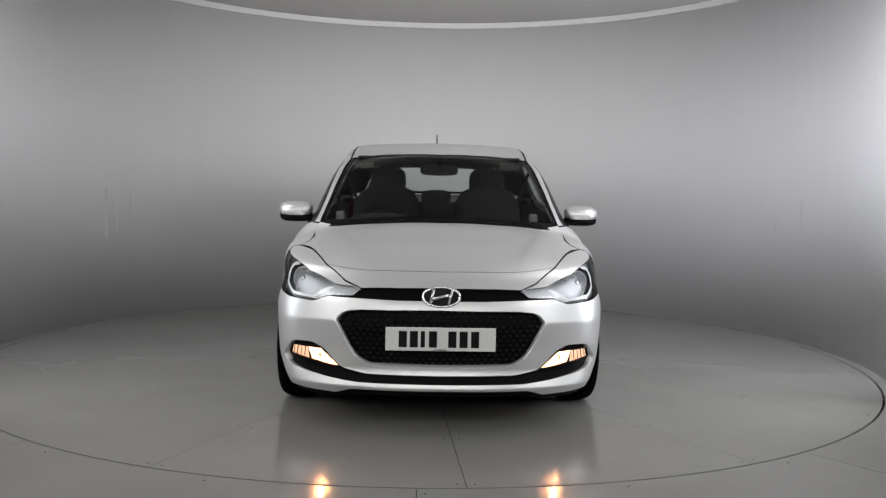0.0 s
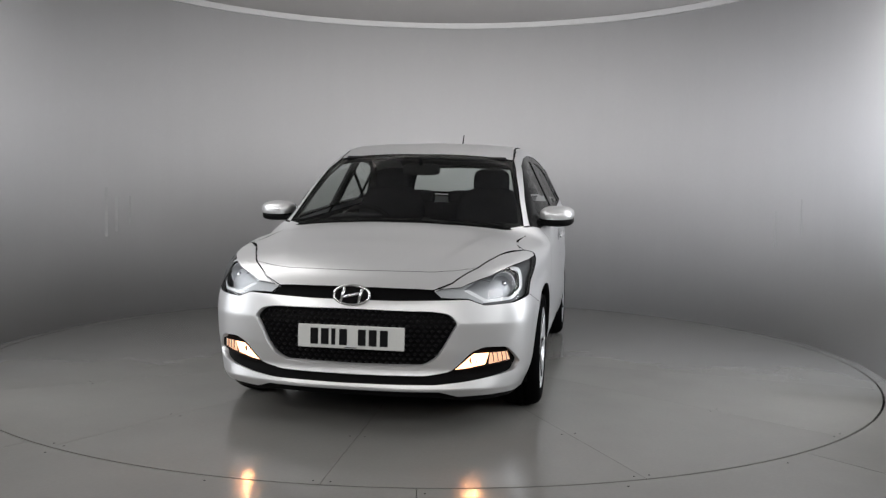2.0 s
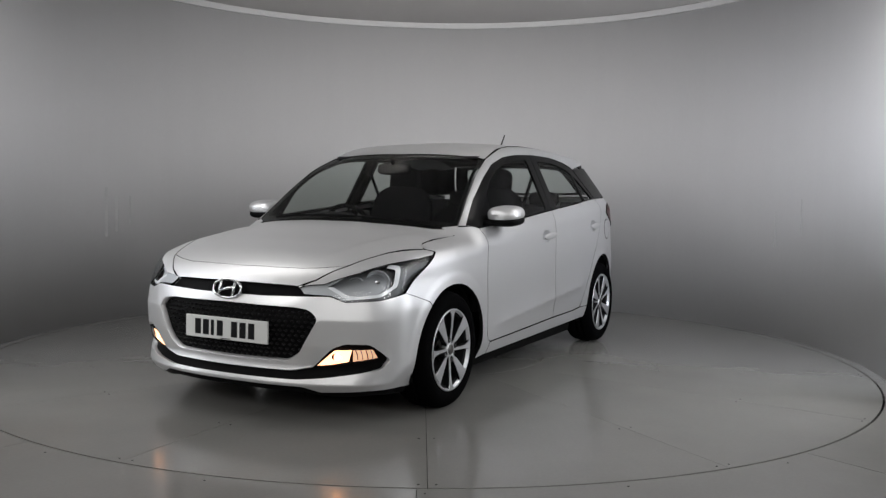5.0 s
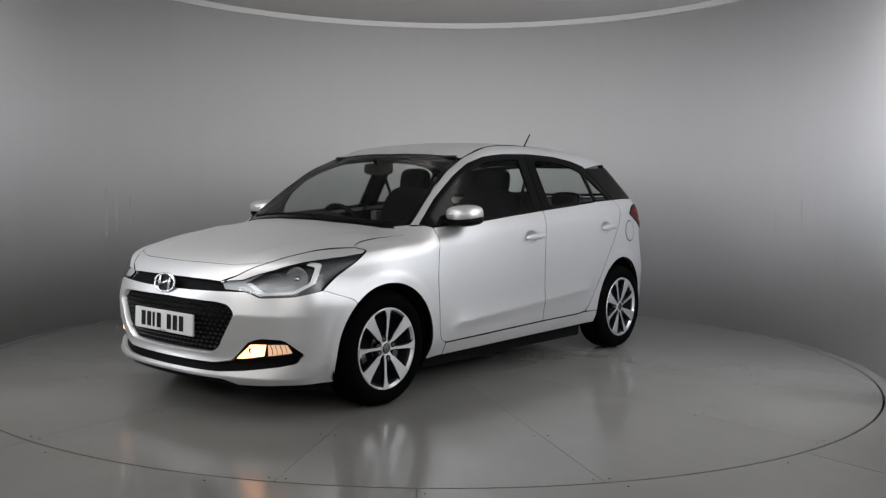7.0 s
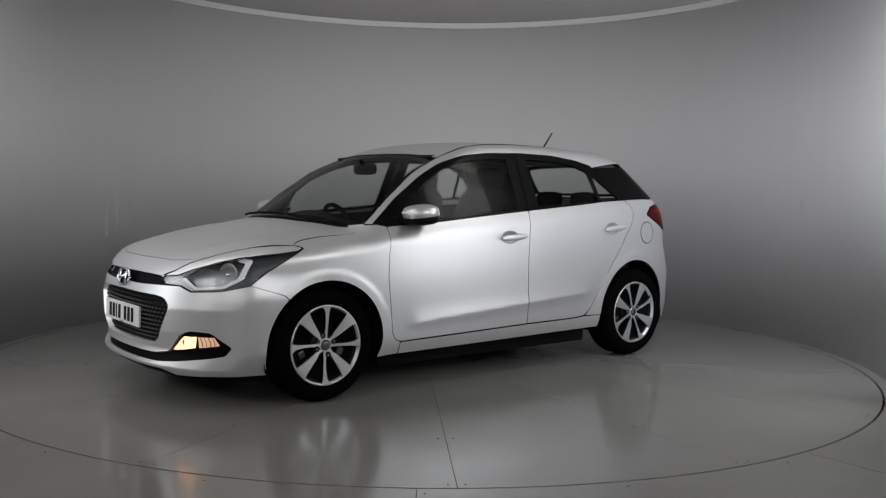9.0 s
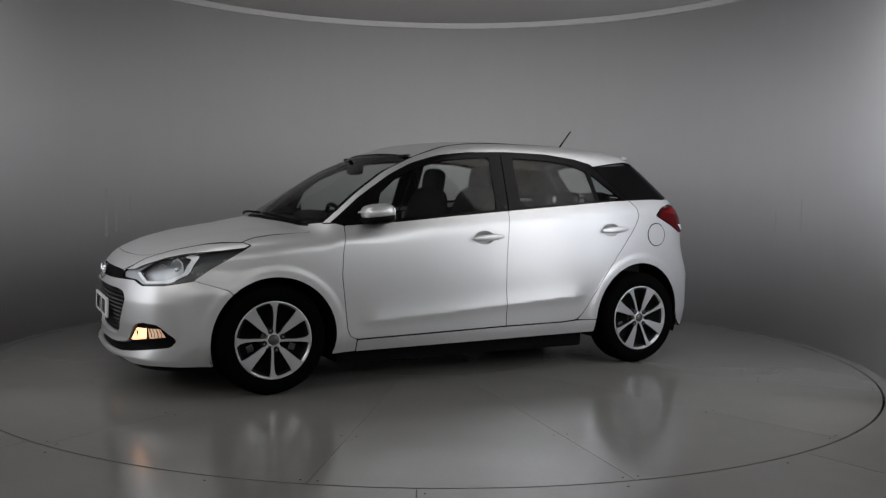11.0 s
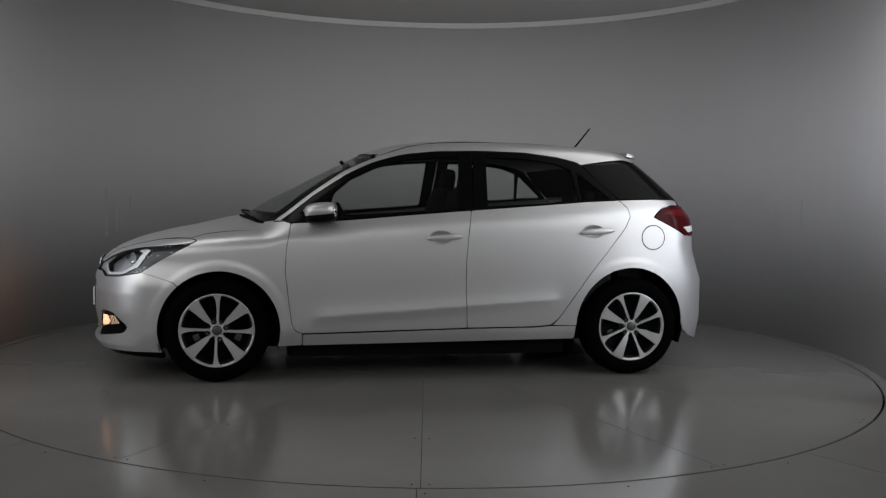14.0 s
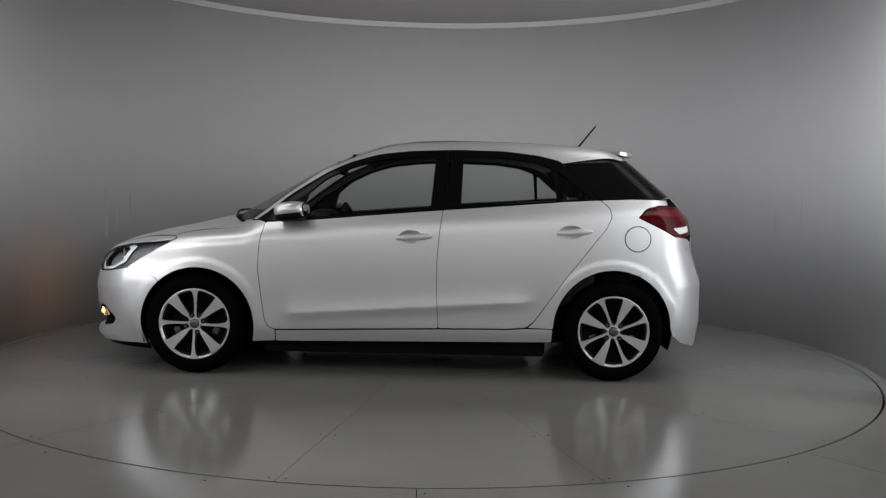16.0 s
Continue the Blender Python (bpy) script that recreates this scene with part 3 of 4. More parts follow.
    cap = BONNET_EDGE[::-1] + [LAMP[2], LAMP[1], YZ(0.38, 0.682), YZ(0.2, 0.686), YZ(0, 0.687)]
    part("nose_panel", panel(mirrored(cap), "hood", step=0.02, flange=0.02, soft=0.004, gap=0.0013), PAINT, car)
    part("bonnet_liner", panel(mirrored(hood + cap[-3:]), "hood", depth=0.03, step=0.06, flange=0, gap=-0.02), PIT, car)
    cowl = [XY(1.22, 0), XY(1.19, 0.3), XY(1.09, 0.6), XY(1.02, 0.69), XY(0.98, 0.685), XY(1.05, 0.5), XY(1.12, 0.25), XY(1.13, 0)]
    part("cowl", panel(mirrored(cowl), "top", depth=0.012, step=0.03, flange=0), PLASTIC, car, "black plastic scuttle below the windscreen")
    roof = [XY(0.40, 0), XY(0.38, 0.25), XY(0.335, 0.574), XY(0.05, 0.555), XY(-0.5, 0.558), XY(-1.0, 0.551), XY(-1.345, 0.532), XY(-1.36, 0.3), XY(-1.365, 0)]
    part("roof", panel(mirrored(roof), "top", step=0.03), PAINT, car)
    part("headlining", panel(mirrored(roof), "top", depth=0.04, step=0.06, flange=0), TRIM, car)
    screen = [XY(0.395, 0), XY(0.375, 0.25), XY(0.318, 0.568), XY(0.55, 0.610), XY(0.76, 0.654), XY(0.90, 0.688), XY(0.985, 0.706), XY(1.07, 0.5), XY(1.135, 0.25), XY(1.15, 0)]
    inner = [XY(0.435, 0), XY(0.415, 0.25), XY(0.365, 0.548), XY(0.55, 0.583), XY(0.76, 0.628), XY(0.90, 0.662), XY(0.95, 0.672), XY(1.03, 0.48), XY(1.09, 0.25), XY(1.105, 0)]
    s = part("windscreen", panel(mirrored(screen), "top", depth=0.004, step=0.04, flange=0), SCREEN, car, "clear laminated windscreen")
    s.visible_shadow = False
    part("windscreen_border", panel(mirrored(screen), "top", depth=0.007, step=0.03, holes=[mirrored(inner)], flange=0), GLOSS_BLACK, s, "black ceramic band round the windscreen")
    # tail
    def lid(x, y, z):
        return smooth_max(np.abs(y) - 0.56, z - top(x, y), 0.03)
    wing = [XY(-1.362, 0), (-1.357, 0.3, 1.41), (-1.342, 0.535, 1.40), (-1.40, 0.52, 1.39), (-1.45, 0.42, 1.39), (-1.465, 0.2, 1.40), (-1.475, 0, 1.40)]
    sp_ob = part("roof_spoiler", panel(mirrored(wing), "top", step=0.03, flange=0.022, surface=lid, dark_edge=False), PAINT, car)
    part("spoiler_base", panel(mirrored(wing), "top", depth=0.022, step=0.05, flange=0, surface=lid), GLOSS_BLACK, sp_ob)
    glass_r = [TYZ(0, 1.385), TYZ(0.3, 1.38), TYZ(0.50, 1.365), TYZ(0.615, 1.145), TYZ(0.3, 1.135), TYZ(0, 1.13)]
    s = part("rear_window", panel(mirrored(glass_r), "rear", depth=0.004, step=0.05, flange=0), GLASS, car, "rear window glass")
    s.visible_shadow = False
    clear = [TYZ(0, 1.355), TYZ(0.3, 1.350), TYZ(0.42, 1.335), TYZ(0.50, 1.165), TYZ(0.3, 1.160), TYZ(0, 1.155)]
    part("rear_window_border", panel(mirrored(glass_r), "rear", depth=0.008, step=0.03, holes=[mirrored(clear)], flange=0), GLOSS_BLACK, s, "black ceramic band round the rear window")
    gate = [TYZ(0, 1.125), TYZ(0.3, 1.13), TYZ(0.60, 1.135), TYZ(0.50, 1.0), TYZ(0.52, 0.90), TYZ(0.60, 0.86), TYZ(0.56, 0.66), TYZ(0, 0.64)]
    part("tailgate", panel(mirrored(gate), "rear", step=0.04), PAINT, car)
    a = math.degrees(math.atan2(0.661 - ARCH_R[1], -1.435 - ARCH_R[0]))
    bump = [TYZ(0, 0.635), TYZ(0.565, 0.655), TYZ(0.61, 0.86), TYZ(0.70, 0.885), XZ(-1.650, 0.896), XZ(-1.432, 0.663)] + P(arc(*ARCH_R, a, 180, 10)) + [XZ(-1.655, 0.285), XZ(-1.72, 0.235), TYZ(0.66, 0.205), TYZ(0.4, 0.19), TYZ(0, 0.19)]
    part("rear_bumper", panel(mirrored(bump), "rear", step=0.03), PAINT, car)
    # front bumper
    a = math.degrees(math.atan2(0.593 - ARCH_F[1], 1.53 - ARCH_F[0]))
    bump = [YZ(0, 0.632), YZ(0.2, 0.632), YZ(0.43, 0.638), LAMP[11], LAMP[10], LAMP[9], LAMP[8], XZ(1.53, 0.593)] + P(arc(*ARCH_F, a, -18, 10)) + [XZ(1.60, 0.172), (1.867, 0.70, 0.180), (1.983, 0.50, 0.172), (2.026, 0.42, 0.200), YZ(0.2, 0.200), YZ(0, 0.200)]
    b = part("front_bumper", panel(mirrored(bump), "front", step=0.018, holes=[nose_loop(GRILLE), nose_loop(INTAKE)], soft=0.008, flange=0.03), PAINT, car)
    back = [(y * 1.04, 0.45 + (z - 0.45) * 1.06) for y, z in GRILLE]
    part("grille", panel(nose_loop(back), "front", depth=0.036, step=0.03, flange=0), PLASTIC, b, "black grille backing")
    grille_studs(b)
    back = [(y * 1.02, z + (0.012 if i < 5 else -0.012)) for i, (y, z) in enumerate(INTAKE)]
    part("lower_intake", panel(nose_loop(back), "front", depth=0.032, step=0.03, flange=0, gap=0, hole_soft=0, holes=[fog_hole(1), fog_hole(-1)]), PLASTIC, b, "black lower intake with fog lamp pockets")
    slot = [YZ(0, 0.70), YZ(0.39, 0.695), YZ(0.46, 0.65), YZ(0.43, 0.625), YZ(0, 0.618)]
    part("upper_slot", panel(mirrored(slot), "front", depth=0.022, step=0.03, flange=0), PLASTIC, b, "black slot under the bonnet")
    lip = [YZ(0, 0.215), YZ(0.4, 0.215), (1.983, 0.52, 0.19), (1.867, 0.70, 0.19), XZ(1.60, 0.18), XZ(1.60, 0.13), (1.84, 0.70, 0.15), (1.96, 0.52, 0.145), YZ(0.4, 0.165), YZ(0, 0.165)]
    part("chin", panel(mirrored(lip), "front", depth=0.02, step=0.03, flange=0), PLASTIC, b, "black plastic chin below the bumper")


def grille_studs(parent):
    """Raised black studs in rows on the grille backing."""
    verts, faces = [], []
    poly = np.array([q for q in [(y * 0.97, 0.45 + (z - 0.45) * 0.94) for y, z in GRILLE]] + [(-y * 0.97, 0.45 + (z - 0.45) * 0.94) for y, z in GRILLE[::-1]])
    for r in range(12):
        z = 0.33 + r * 0.0225
        for c in range(-15, 16):
            y = (c + 0.5 * (r % 2)) * 0.033
            if not within(np.array([(y, z)]), poly)[0]:
                continue
            x = YZ(y, z)[0] - 0.036
            k = len(verts)
            verts += [(x, y - 0.014, z), (x, y, z - 0.009), (x, y + 0.014, z), (x, y, z + 0.009), (x + 0.016, y, z + 0.001)]
            faces += [(k, k + 1, k + 4), (k + 1, k + 2, k + 4), (k + 2, k + 3, k + 4), (k + 3, k, k + 4)]
    tagged(part("grille_mesh", mesh_of(verts, faces), STUD, parent, "black studded grille mesh"), kind="stuff")


def cup_edge(x, z, a, b):
    return P([(x + 0.02 + a * math.cos(i * math.pi / 16), z + b * math.sin(i * math.pi / 16)) for i in range(32)])


def handle(door, x, y, z, flip):
    s = -1 if flip else 1
    bm = blob(bmesh.new(), (x, s * (y + 0.017), z), (0.112, 0.014, 0.020), 2.3, lean=(0, 4, 0))
    part("door_handle", bm, PAINT, door)
    def dished(px, py, pz):
        q = np.hypot((px - x - 0.02) / 0.072, (pz - z) / 0.042)
        return body(px, py, pz) + 0.034 * np.clip(1 - q * q, 0, 1) - 0.0012
    part("handle_recess", panel(cup_edge(x, z, 0.072, 0.042), "side", step=0.012, soft=0, flange=0, flip=flip, surface=dished, gap=0), PAINT, door)


def mirror(car, flip):
    s = -1 if flip else 1
    bm = blob(bmesh.new(), (0.688, s * 0.884, 1.026), (0.096, 0.102, 0.047), 2.7, lean=(0, 6, s * -8))
    ob = part("wing_mirror", bm, PAINT, car, "silver wing mirror housing")
    bm = blob(bmesh.new(), (0.682, s * 0.883, 0.988), (0.092, 0.1005, 0.034), 2.9, lean=(0, 6, s * -8))
    part("mirror_base", bm, PLASTIC, ob, "black lower mirror shell")
    bm = bmesh.new()
    vs = box(bm, 0.62, 0.765, 0.955, 0.76, 0.86, 0.985, 0.012)
    if flip:
        bmesh.ops.scale(bm, vec=(1, -1, 1), verts=bm.verts)
        bmesh.ops.reverse_faces(bm, faces=bm.faces)
    part("mirror_arm", smooth_all(bm), PLASTIC, ob)
    pts = [(0.786 - 0.11 * (i / 6) ** 2.2, s * (0.84 + 0.138 * i / 6), 1.022 + 0.004 * i / 6) for i in range(7)]
    part("turn_signal", tube(pts, 0.0055, 8), WHITE_LENS, ob, "slim clear turn signal strip")
    bm = blob(bmesh.new(), (0.605, s * 0.880, 1.022), (0.012, 0.085, 0.042), 3.5, lean=(0, 6, s * -8))
    part("mirror_glass", bm, CHROME, ob)


def head_lamp(car, flip):
    # painted filler sheet, added so the bonnet seam's corner shows less black
    lip = [XY(1.28, 0.680), XY(1.40, 0.690), XY(1.46, 0.725), XY(1.435, 0.772), XY(1.40, 0.765), XY(1.28, 0.725)]
    part("seam_filler", panel(lip, "hood", depth=0.005, step=0.02, flip=flip, flange=0, soft=0), PAINT, car)
    lamp = part("headlamp", panel(LAMP, "front", depth=0.002, step=0.018, flip=flip, flange=0.012, soft=0.006), LENS, car, "clear swept-back headlamp")
    lamp.visible_shadow = False
    # dark tray, silver brow, light guide and reflector bowl
    part("bezel", panel(LAMP, "front", depth=0.030, step=0.02, flip=flip, flange=0, holes=[BOWL], gap=-0.004, hole_soft=0.01), LAMP_GREY, lamp, "dark grey lamp bezel")
    brow = LAMP[0:6] + [(1.436, 0.812, 0.819), (1.548, 0.793, 0.806), (1.661, 0.758, 0.796), (1.789, 0.699, 0.774), (1.869, 0.642, 0.744), (1.934, 0.556, 0.712), (1.965, 0.507, 0.686)]
    part("brow", panel(brow, "hood", depth=0.001, step=0.016, flip=flip, flange=0.006, soft=0.005, gap=0.0055), PAINT, lamp, "silver brow along the upper edge of the lamp")
    mid = np.mean(np.array(BOWL), 0)
    inner = [LAMP[0], LAMP[1], (1.925, 0.520, 0.742), BOWL[1], BOWL[0], BOWL[6], LAMP[10], LAMP[11], LAMP[12]]
    part("inner_trim", panel(inner, "front", depth=0.016, step=0.015, flip=flip, flange=0.01, soft=0.004, gap=0.003, dark_edge=False), LAMP_SILVER, lamp, "pale silver trim at the inner end of the lamp")
    outer = BOWL[2:] + [BOWL[0]]
    ring_o = [tuple(mid + (np.array(q) - mid) * 1.10) for q in outer]
    ring_i = [tuple(mid + (np.array(q) - mid) * 0.88) for q in outer]
    part("light_guide", panel(ring_o + ring_i[::-1], "front", depth=0.020, step=0.012, flip=flip, flange=0.01, gap=0), DRL, lamp, "white C-shaped light guide")
    part("lamp_bowl", panel([tuple(mid + (np.array(q) - mid) * 1.06) for q in BOWL], "front", depth=0.060, step=0.02, flip=flip, flange=-0.03, gap=0, dark_edge=False), REFLECTOR, lamp, "mirrored lamp tray")
    s = -1 if flip else 1
    for x, y, z, r, name in ((1.775, 0.685, 0.700, 0.058, "main_reflector"), (1.835, 0.600, 0.682, 0.042, "inner_reflector")):
        me = lathe([(r * 0.15, -0.045), (r * 0.45, -0.040), (r * 0.75, -0.024), (r * 0.95, 0.0), (r, 0.004), (r * 1.06, 0.0)], 32)
        me.transform(pose(x, s * y, z) @ Euler((0, 0, radians(-90 + s * 24))).to_matrix().to_4x4())
        part(name, me, REFLECTOR, lamp, "mirrored lamp reflector")
        bm = blob(bmesh.new(), (x - 0.005, s * y, z), (0.022, r * 0.28, r * 0.28), 2.0, 14, 8)
        part("bulb_cap", bm, CHROME, lamp)


def fog_hole(s):
    """The round opening for the fog bulb's tube."""
    return [YZ(s * (0.575 + 0.0172 * math.cos(i * math.pi / 8)), 0.348 + 0.0172 * math.sin(i * math.pi / 8)) for i in range(16)]


def fog_lamp(car, flip):
    lens = [(1.999, 0.480, 0.300), (1.971, 0.570, 0.386), (1.868, 0.727, 0.390), (1.842, 0.744, 0.340), (1.927, 0.645, 0.320), (1.985, 0.515, 0.302)]
    lamp = part("fog_lamp", panel(lens, "front", depth=0.004, step=0.02, flip=flip, flange=0.02, soft=0.006), LENS, car, "lit fog lamp with clear lens")
    lamp.visible_shadow = False
    hot = [(1.999, 0.485, 0.302), (1.971, 0.572, 0.382), (1.925, 0.640, 0.388), (1.93, 0.625, 0.326), (1.985, 0.515, 0.304)]
    part("lit_reflector", panel(hot, "front", depth=0.014, step=0.02, flip=flip, flange=0, soft=0.004, hole_soft=0, gap=0, holes=[fog_hole(1)]), FOG_HOT, lamp, "glowing warm reflector")
    warm = [(1.925, 0.644, 0.388), (1.868, 0.725, 0.387), (1.845, 0.741, 0.342), (1.927, 0.645, 0.324)]
    part("dim_glow_reflector", panel(warm, "front", depth=0.018, step=0.02, flip=flip, flange=0, soft=0.004), FOG_GLOW, lamp, "ribbed reflector in a dim amber glow")
    s = -1 if flip else 1
    for y in (0.655, 0.675, 0.695, 0.713):
        x0, x1 = YZ(y, 0.385)[0], YZ(y, 0.336)[0]
        part("rib", tube([(x0 - 0.016, s * y, 0.384), (x1 - 0.014, s * (y + 0.004), 0.360), (x1 - 0.016, s * (y + 0.006), 0.338)], 0.0026, 6), LAMP_GREY if y in (0.655, 0.695) else REFLECTOR, lamp)
    # the bulb shines forwards out of a short tube, added to narrow its beam
    x, y, z = YZ(0.575, 0.348)
    me = lathe([(0.0005, 0.0), (0.008, 0.0), (0.015, 0.0)], 20)
    me.transform(pose(x - 0.050, s * y, z, 0, 0, -90))
    part("bulb", me, FOG_BULB, lamp, "white-hot fog bulb")
    me = lathe([(0.0155, -0.004), (0.0165, 0.040), (0.0175, 0.040), (0.0175, -0.004), (0.0005, -0.004)], 24)
    me.transform(pose(x - 0.050, s * y, z, 0, 0, -90))
    # the tube's own glow stands in for bulb light on its inside
    part("beam_tube", me, FOG_HOT, lamp)


def tail_lamp(car, flip):
    out = P([(-1.421, 1.011), (-1.473, 1.065), (-1.55, 1.084), (-1.61, 1.085)]) + [TYZ(0.62, 1.078), TYZ(0.56, 1.02), TYZ(0.575, 0.915), (-1.740, 0.700, 0.897), XZ(-1.657, 0.893), XZ(-1.571, 0.939)]
    lamp = part("tail_lamp", panel(out, "rear", depth=-0.008, step=0.018, flip=flip, soft=0.012, flange=0.02), RED_LENS, car, "dark red tail lamp")
    pale = [XZ(-1.625, 0.950), TYZ(0.66, 0.968), TYZ(0.68, 0.925), XZ(-1.672, 0.912)]
    part("white_section", panel(pale, "rear", depth=-0.011, step=0.015, flip=flip, soft=0.01, flange=0.003), WHITE_LENS, lamp, "clear white lens section")
    bright = [XZ(-1.47, 1.035), XZ(-1.56, 1.065), TYZ(0.66, 1.055), TYZ(0.65, 1.02), XZ(-1.58, 1.02)]
    part("bright_section", panel(bright, "rear", depth=-0.010, step=0.015, flip=flip, soft=0.01, flange=0.002), RED_BRIGHT, lamp, "bright red lens section")


def spoke_mesh(rows):
    """One spoke, from the hub outwards; its face looks along +y. Rows: radius, lower edge, upper edge, height."""
    verts, faces = [], []
    for r, w0, w1, h in rows:
        c, k = (w0 + w1) / 2, 0.93
        verts += [(r, h - 0.034, c + (w0 - c) * 0.8), (r, h - 0.004, w0), (r, h, c + (w0 - c) * k), (r, h, c + (w1 - c) * k), (r, h - 0.004, w1), (r, h - 0.034, c + (w1 - c) * 0.8)]
    for i in range(len(rows) - 1):
        for k in range(5):
            a = i * 6 + k
            faces.append((a + 6, a + 7, a + 1, a))
    me = mesh_of(verts, faces)
    me.materials.append(ALLOY)
    me.materials.append(ALLOY_DARK)
    for i, p in enumerate(me.polygons):
        p.material_index = 1 if i % 5 in (0, 4) else 0
    return me


WIDE = [(0.030, -0.012, 0.012, 0.000), (0.060, -0.009, 0.010, 0.003), (0.082, -0.018, 0.014, 0.006), (0.130, -0.026, 0.021, 0.010), (0.175, -0.034, 0.028, 0.013), (0.198, -0.040, 0.034, 0.014), (0.210, -0.052, 0.046, 0.014)]
NARROW = [(0.030, -0.011, 0.011, 0.000), (0.070, -0.007, 0.008, 0.003), (0.120, -0.008, 0.008, 0.007), (0.160, -0.013, 0.008, 0.010), (0.188, -0.021, 0.010, 0.012), (0.202, -0.034, 0.014, 0.013), (0.210, -0.052, 0.020, 0.014)]


def build_wheels(car):
    barrel = lathe([(0.060, -0.055), (0.185, -0.050), (0.190, -0.012), (0.204, -0.004), (0.208, 0.010), (0.2165, 0.014), (0.219, 0.008), (0.217, -0.02), (0.205, -0.05), (0.20, -0.17), (0.215, -0.19)], 72)
    barrel.materials.append(ALLOY)
    barrel.materials.append(ALLOY_DARK)
    barrel.materials.append(PIT)
    # dark disc behind the spokes stands in for shade inside the wheel
    for i, p in enumerate(barrel.polygons):
        p.material_index = 2 if i % 10 in (0, 1) else 0 if i % 10 in (3, 4, 5) else 1
    side = [(0.2165, 0.004), (0.226, 0.012), (0.250, 0.018), (0.275, 0.016), (0.292, 0.006), (0.303, -0.012), (0.308, -0.030)]
    prof = side + [(0.3105, -0.040), (0.3105, -0.060), (0.304, -0.061), (0.304, -0.066), (0.3115, -0.067), (0.3115, -0.100), (0.304, -0.101), (0.304, -0.107), (0.3105, -0.108), (0.309, -0.150)] + [(r, -0.185 - h) for r, h in reversed(side[:-1])]
    tyre = lathe(prof, 96)
    wide, narrow = spoke_mesh(WIDE), spoke_mesh(NARROW)
    bm = blob(bmesh.new(), (0, 0.004, 0), (0.027, 0.008, 0.027), 2.4, 24, 8)
    cap = bpy.data.meshes.new("centre_cap")
    bm.to_mesh(cap)
    bm.free()
    cap.materials.append(STEEL)
    ring = lathe([(0.030, -0.03), (0.030, 0.004), (0.034, 0.006), (0.038, 0.002), (0.041, -0.010), (0.042, -0.02), (0.042, -0.03)], 40)
    bm = bmesh.new()
    rod(bm, (0, -0.05, 0), (0, 0.001, 0), 0.0075, 0.0065, 6)
    nut = bpy.data.meshes.new("lug_nut")
    bm.to_mesh(nut)
    bm.free()
    nut.materials.append(CHROME)
    brake = lathe([(0.02, -0.075), (0.07, -0.072), (0.07, -0.085), (0.135, -0.085), (0.135, -0.105), (0.06, -0.105)], 48)
    brake.materials.append(STEEL)
    ring.materials.append(ALLOY)
    seat_ring = lathe([(0.0005, -0.004), (0.011, -0.004), (0.013, 0.0), (0.0165, 0.0), (0.0175, -0.006), (0.0175, -0.03)], 20)
    seat_ring.materials.append(ALLOY_DARK)
    bm = bmesh.new()
    box(bm, 0.110, -0.049, -0.020, 0.148, -0.042, 0.020, 0.006)
    caliper = bpy.data.meshes.new("brake_caliper")
    bm.to_mesh(caliper)
    bm.free()
    caliper.materials.append(STEEL)
    first = True
    for x, s, turn in ((1.285, 1, 40), (1.285, -1, 20), (-1.285, 1, 64), (-1.285, -1, 12)):
        w = new("wheel", barrel)
        w.parent = car
        w.matrix_basis = pose(x, s * 0.838, 0.312, 0, turn, 0 if s > 0 else 180)
        tagged(w, "eight-spoke machined alloy wheel")
        def sub(name, me, m=Matrix(), label=""):
            o = new(name, me)
            o.parent = w
            o.matrix_basis = m
            if label:
                tagged(o, label)
        if first:
            tyre.materials.append(RUBBER)
        first = False
        sub("tyre", tyre, label="black rubber tyre")
        for i in range(8):
            sub("spoke", narrow if i % 2 else wide, pose(0, 0, 0, 0, 45 * i + (2 if i % 2 else 0), 0))
        sub("hub_ring", ring)
        sub("centre_cap", cap)
        for i in range(4):
            m = pose(0.056 * math.cos(radians(90 * i + 22)), 0.004, 0.056 * math.sin(radians(90 * i + 22)))
            sub("lug_nut", nut, m)
            sub("bolt_seat", seat_ring, m)
        for a in (22, 158):
            sub("brake_caliper", caliper, pose(0, 0, 0, 0, a - turn, 0))
        sub("brake_disc", brake)
        # wheel well
        cx, cz, r = (ARCH_F if x > 0 else ARCH_R)
        verts, faces = [], []
        n = 24
        for i in range(n + 1):
            a = radians(-20 + 220 * i / n)
            for y in (0.45, 0.80):
                verts.append((cx + (r + 0.012) * math.cos(a), s * y, cz + (r + 0.012) * math.sin(a)))
        for i in range(n):
            faces.append((2 * i, 2 * i + 1, 2 * i + 3, 2 * i + 2))
        part("wheel_well", mesh_of(verts, faces, True), PIT, car)


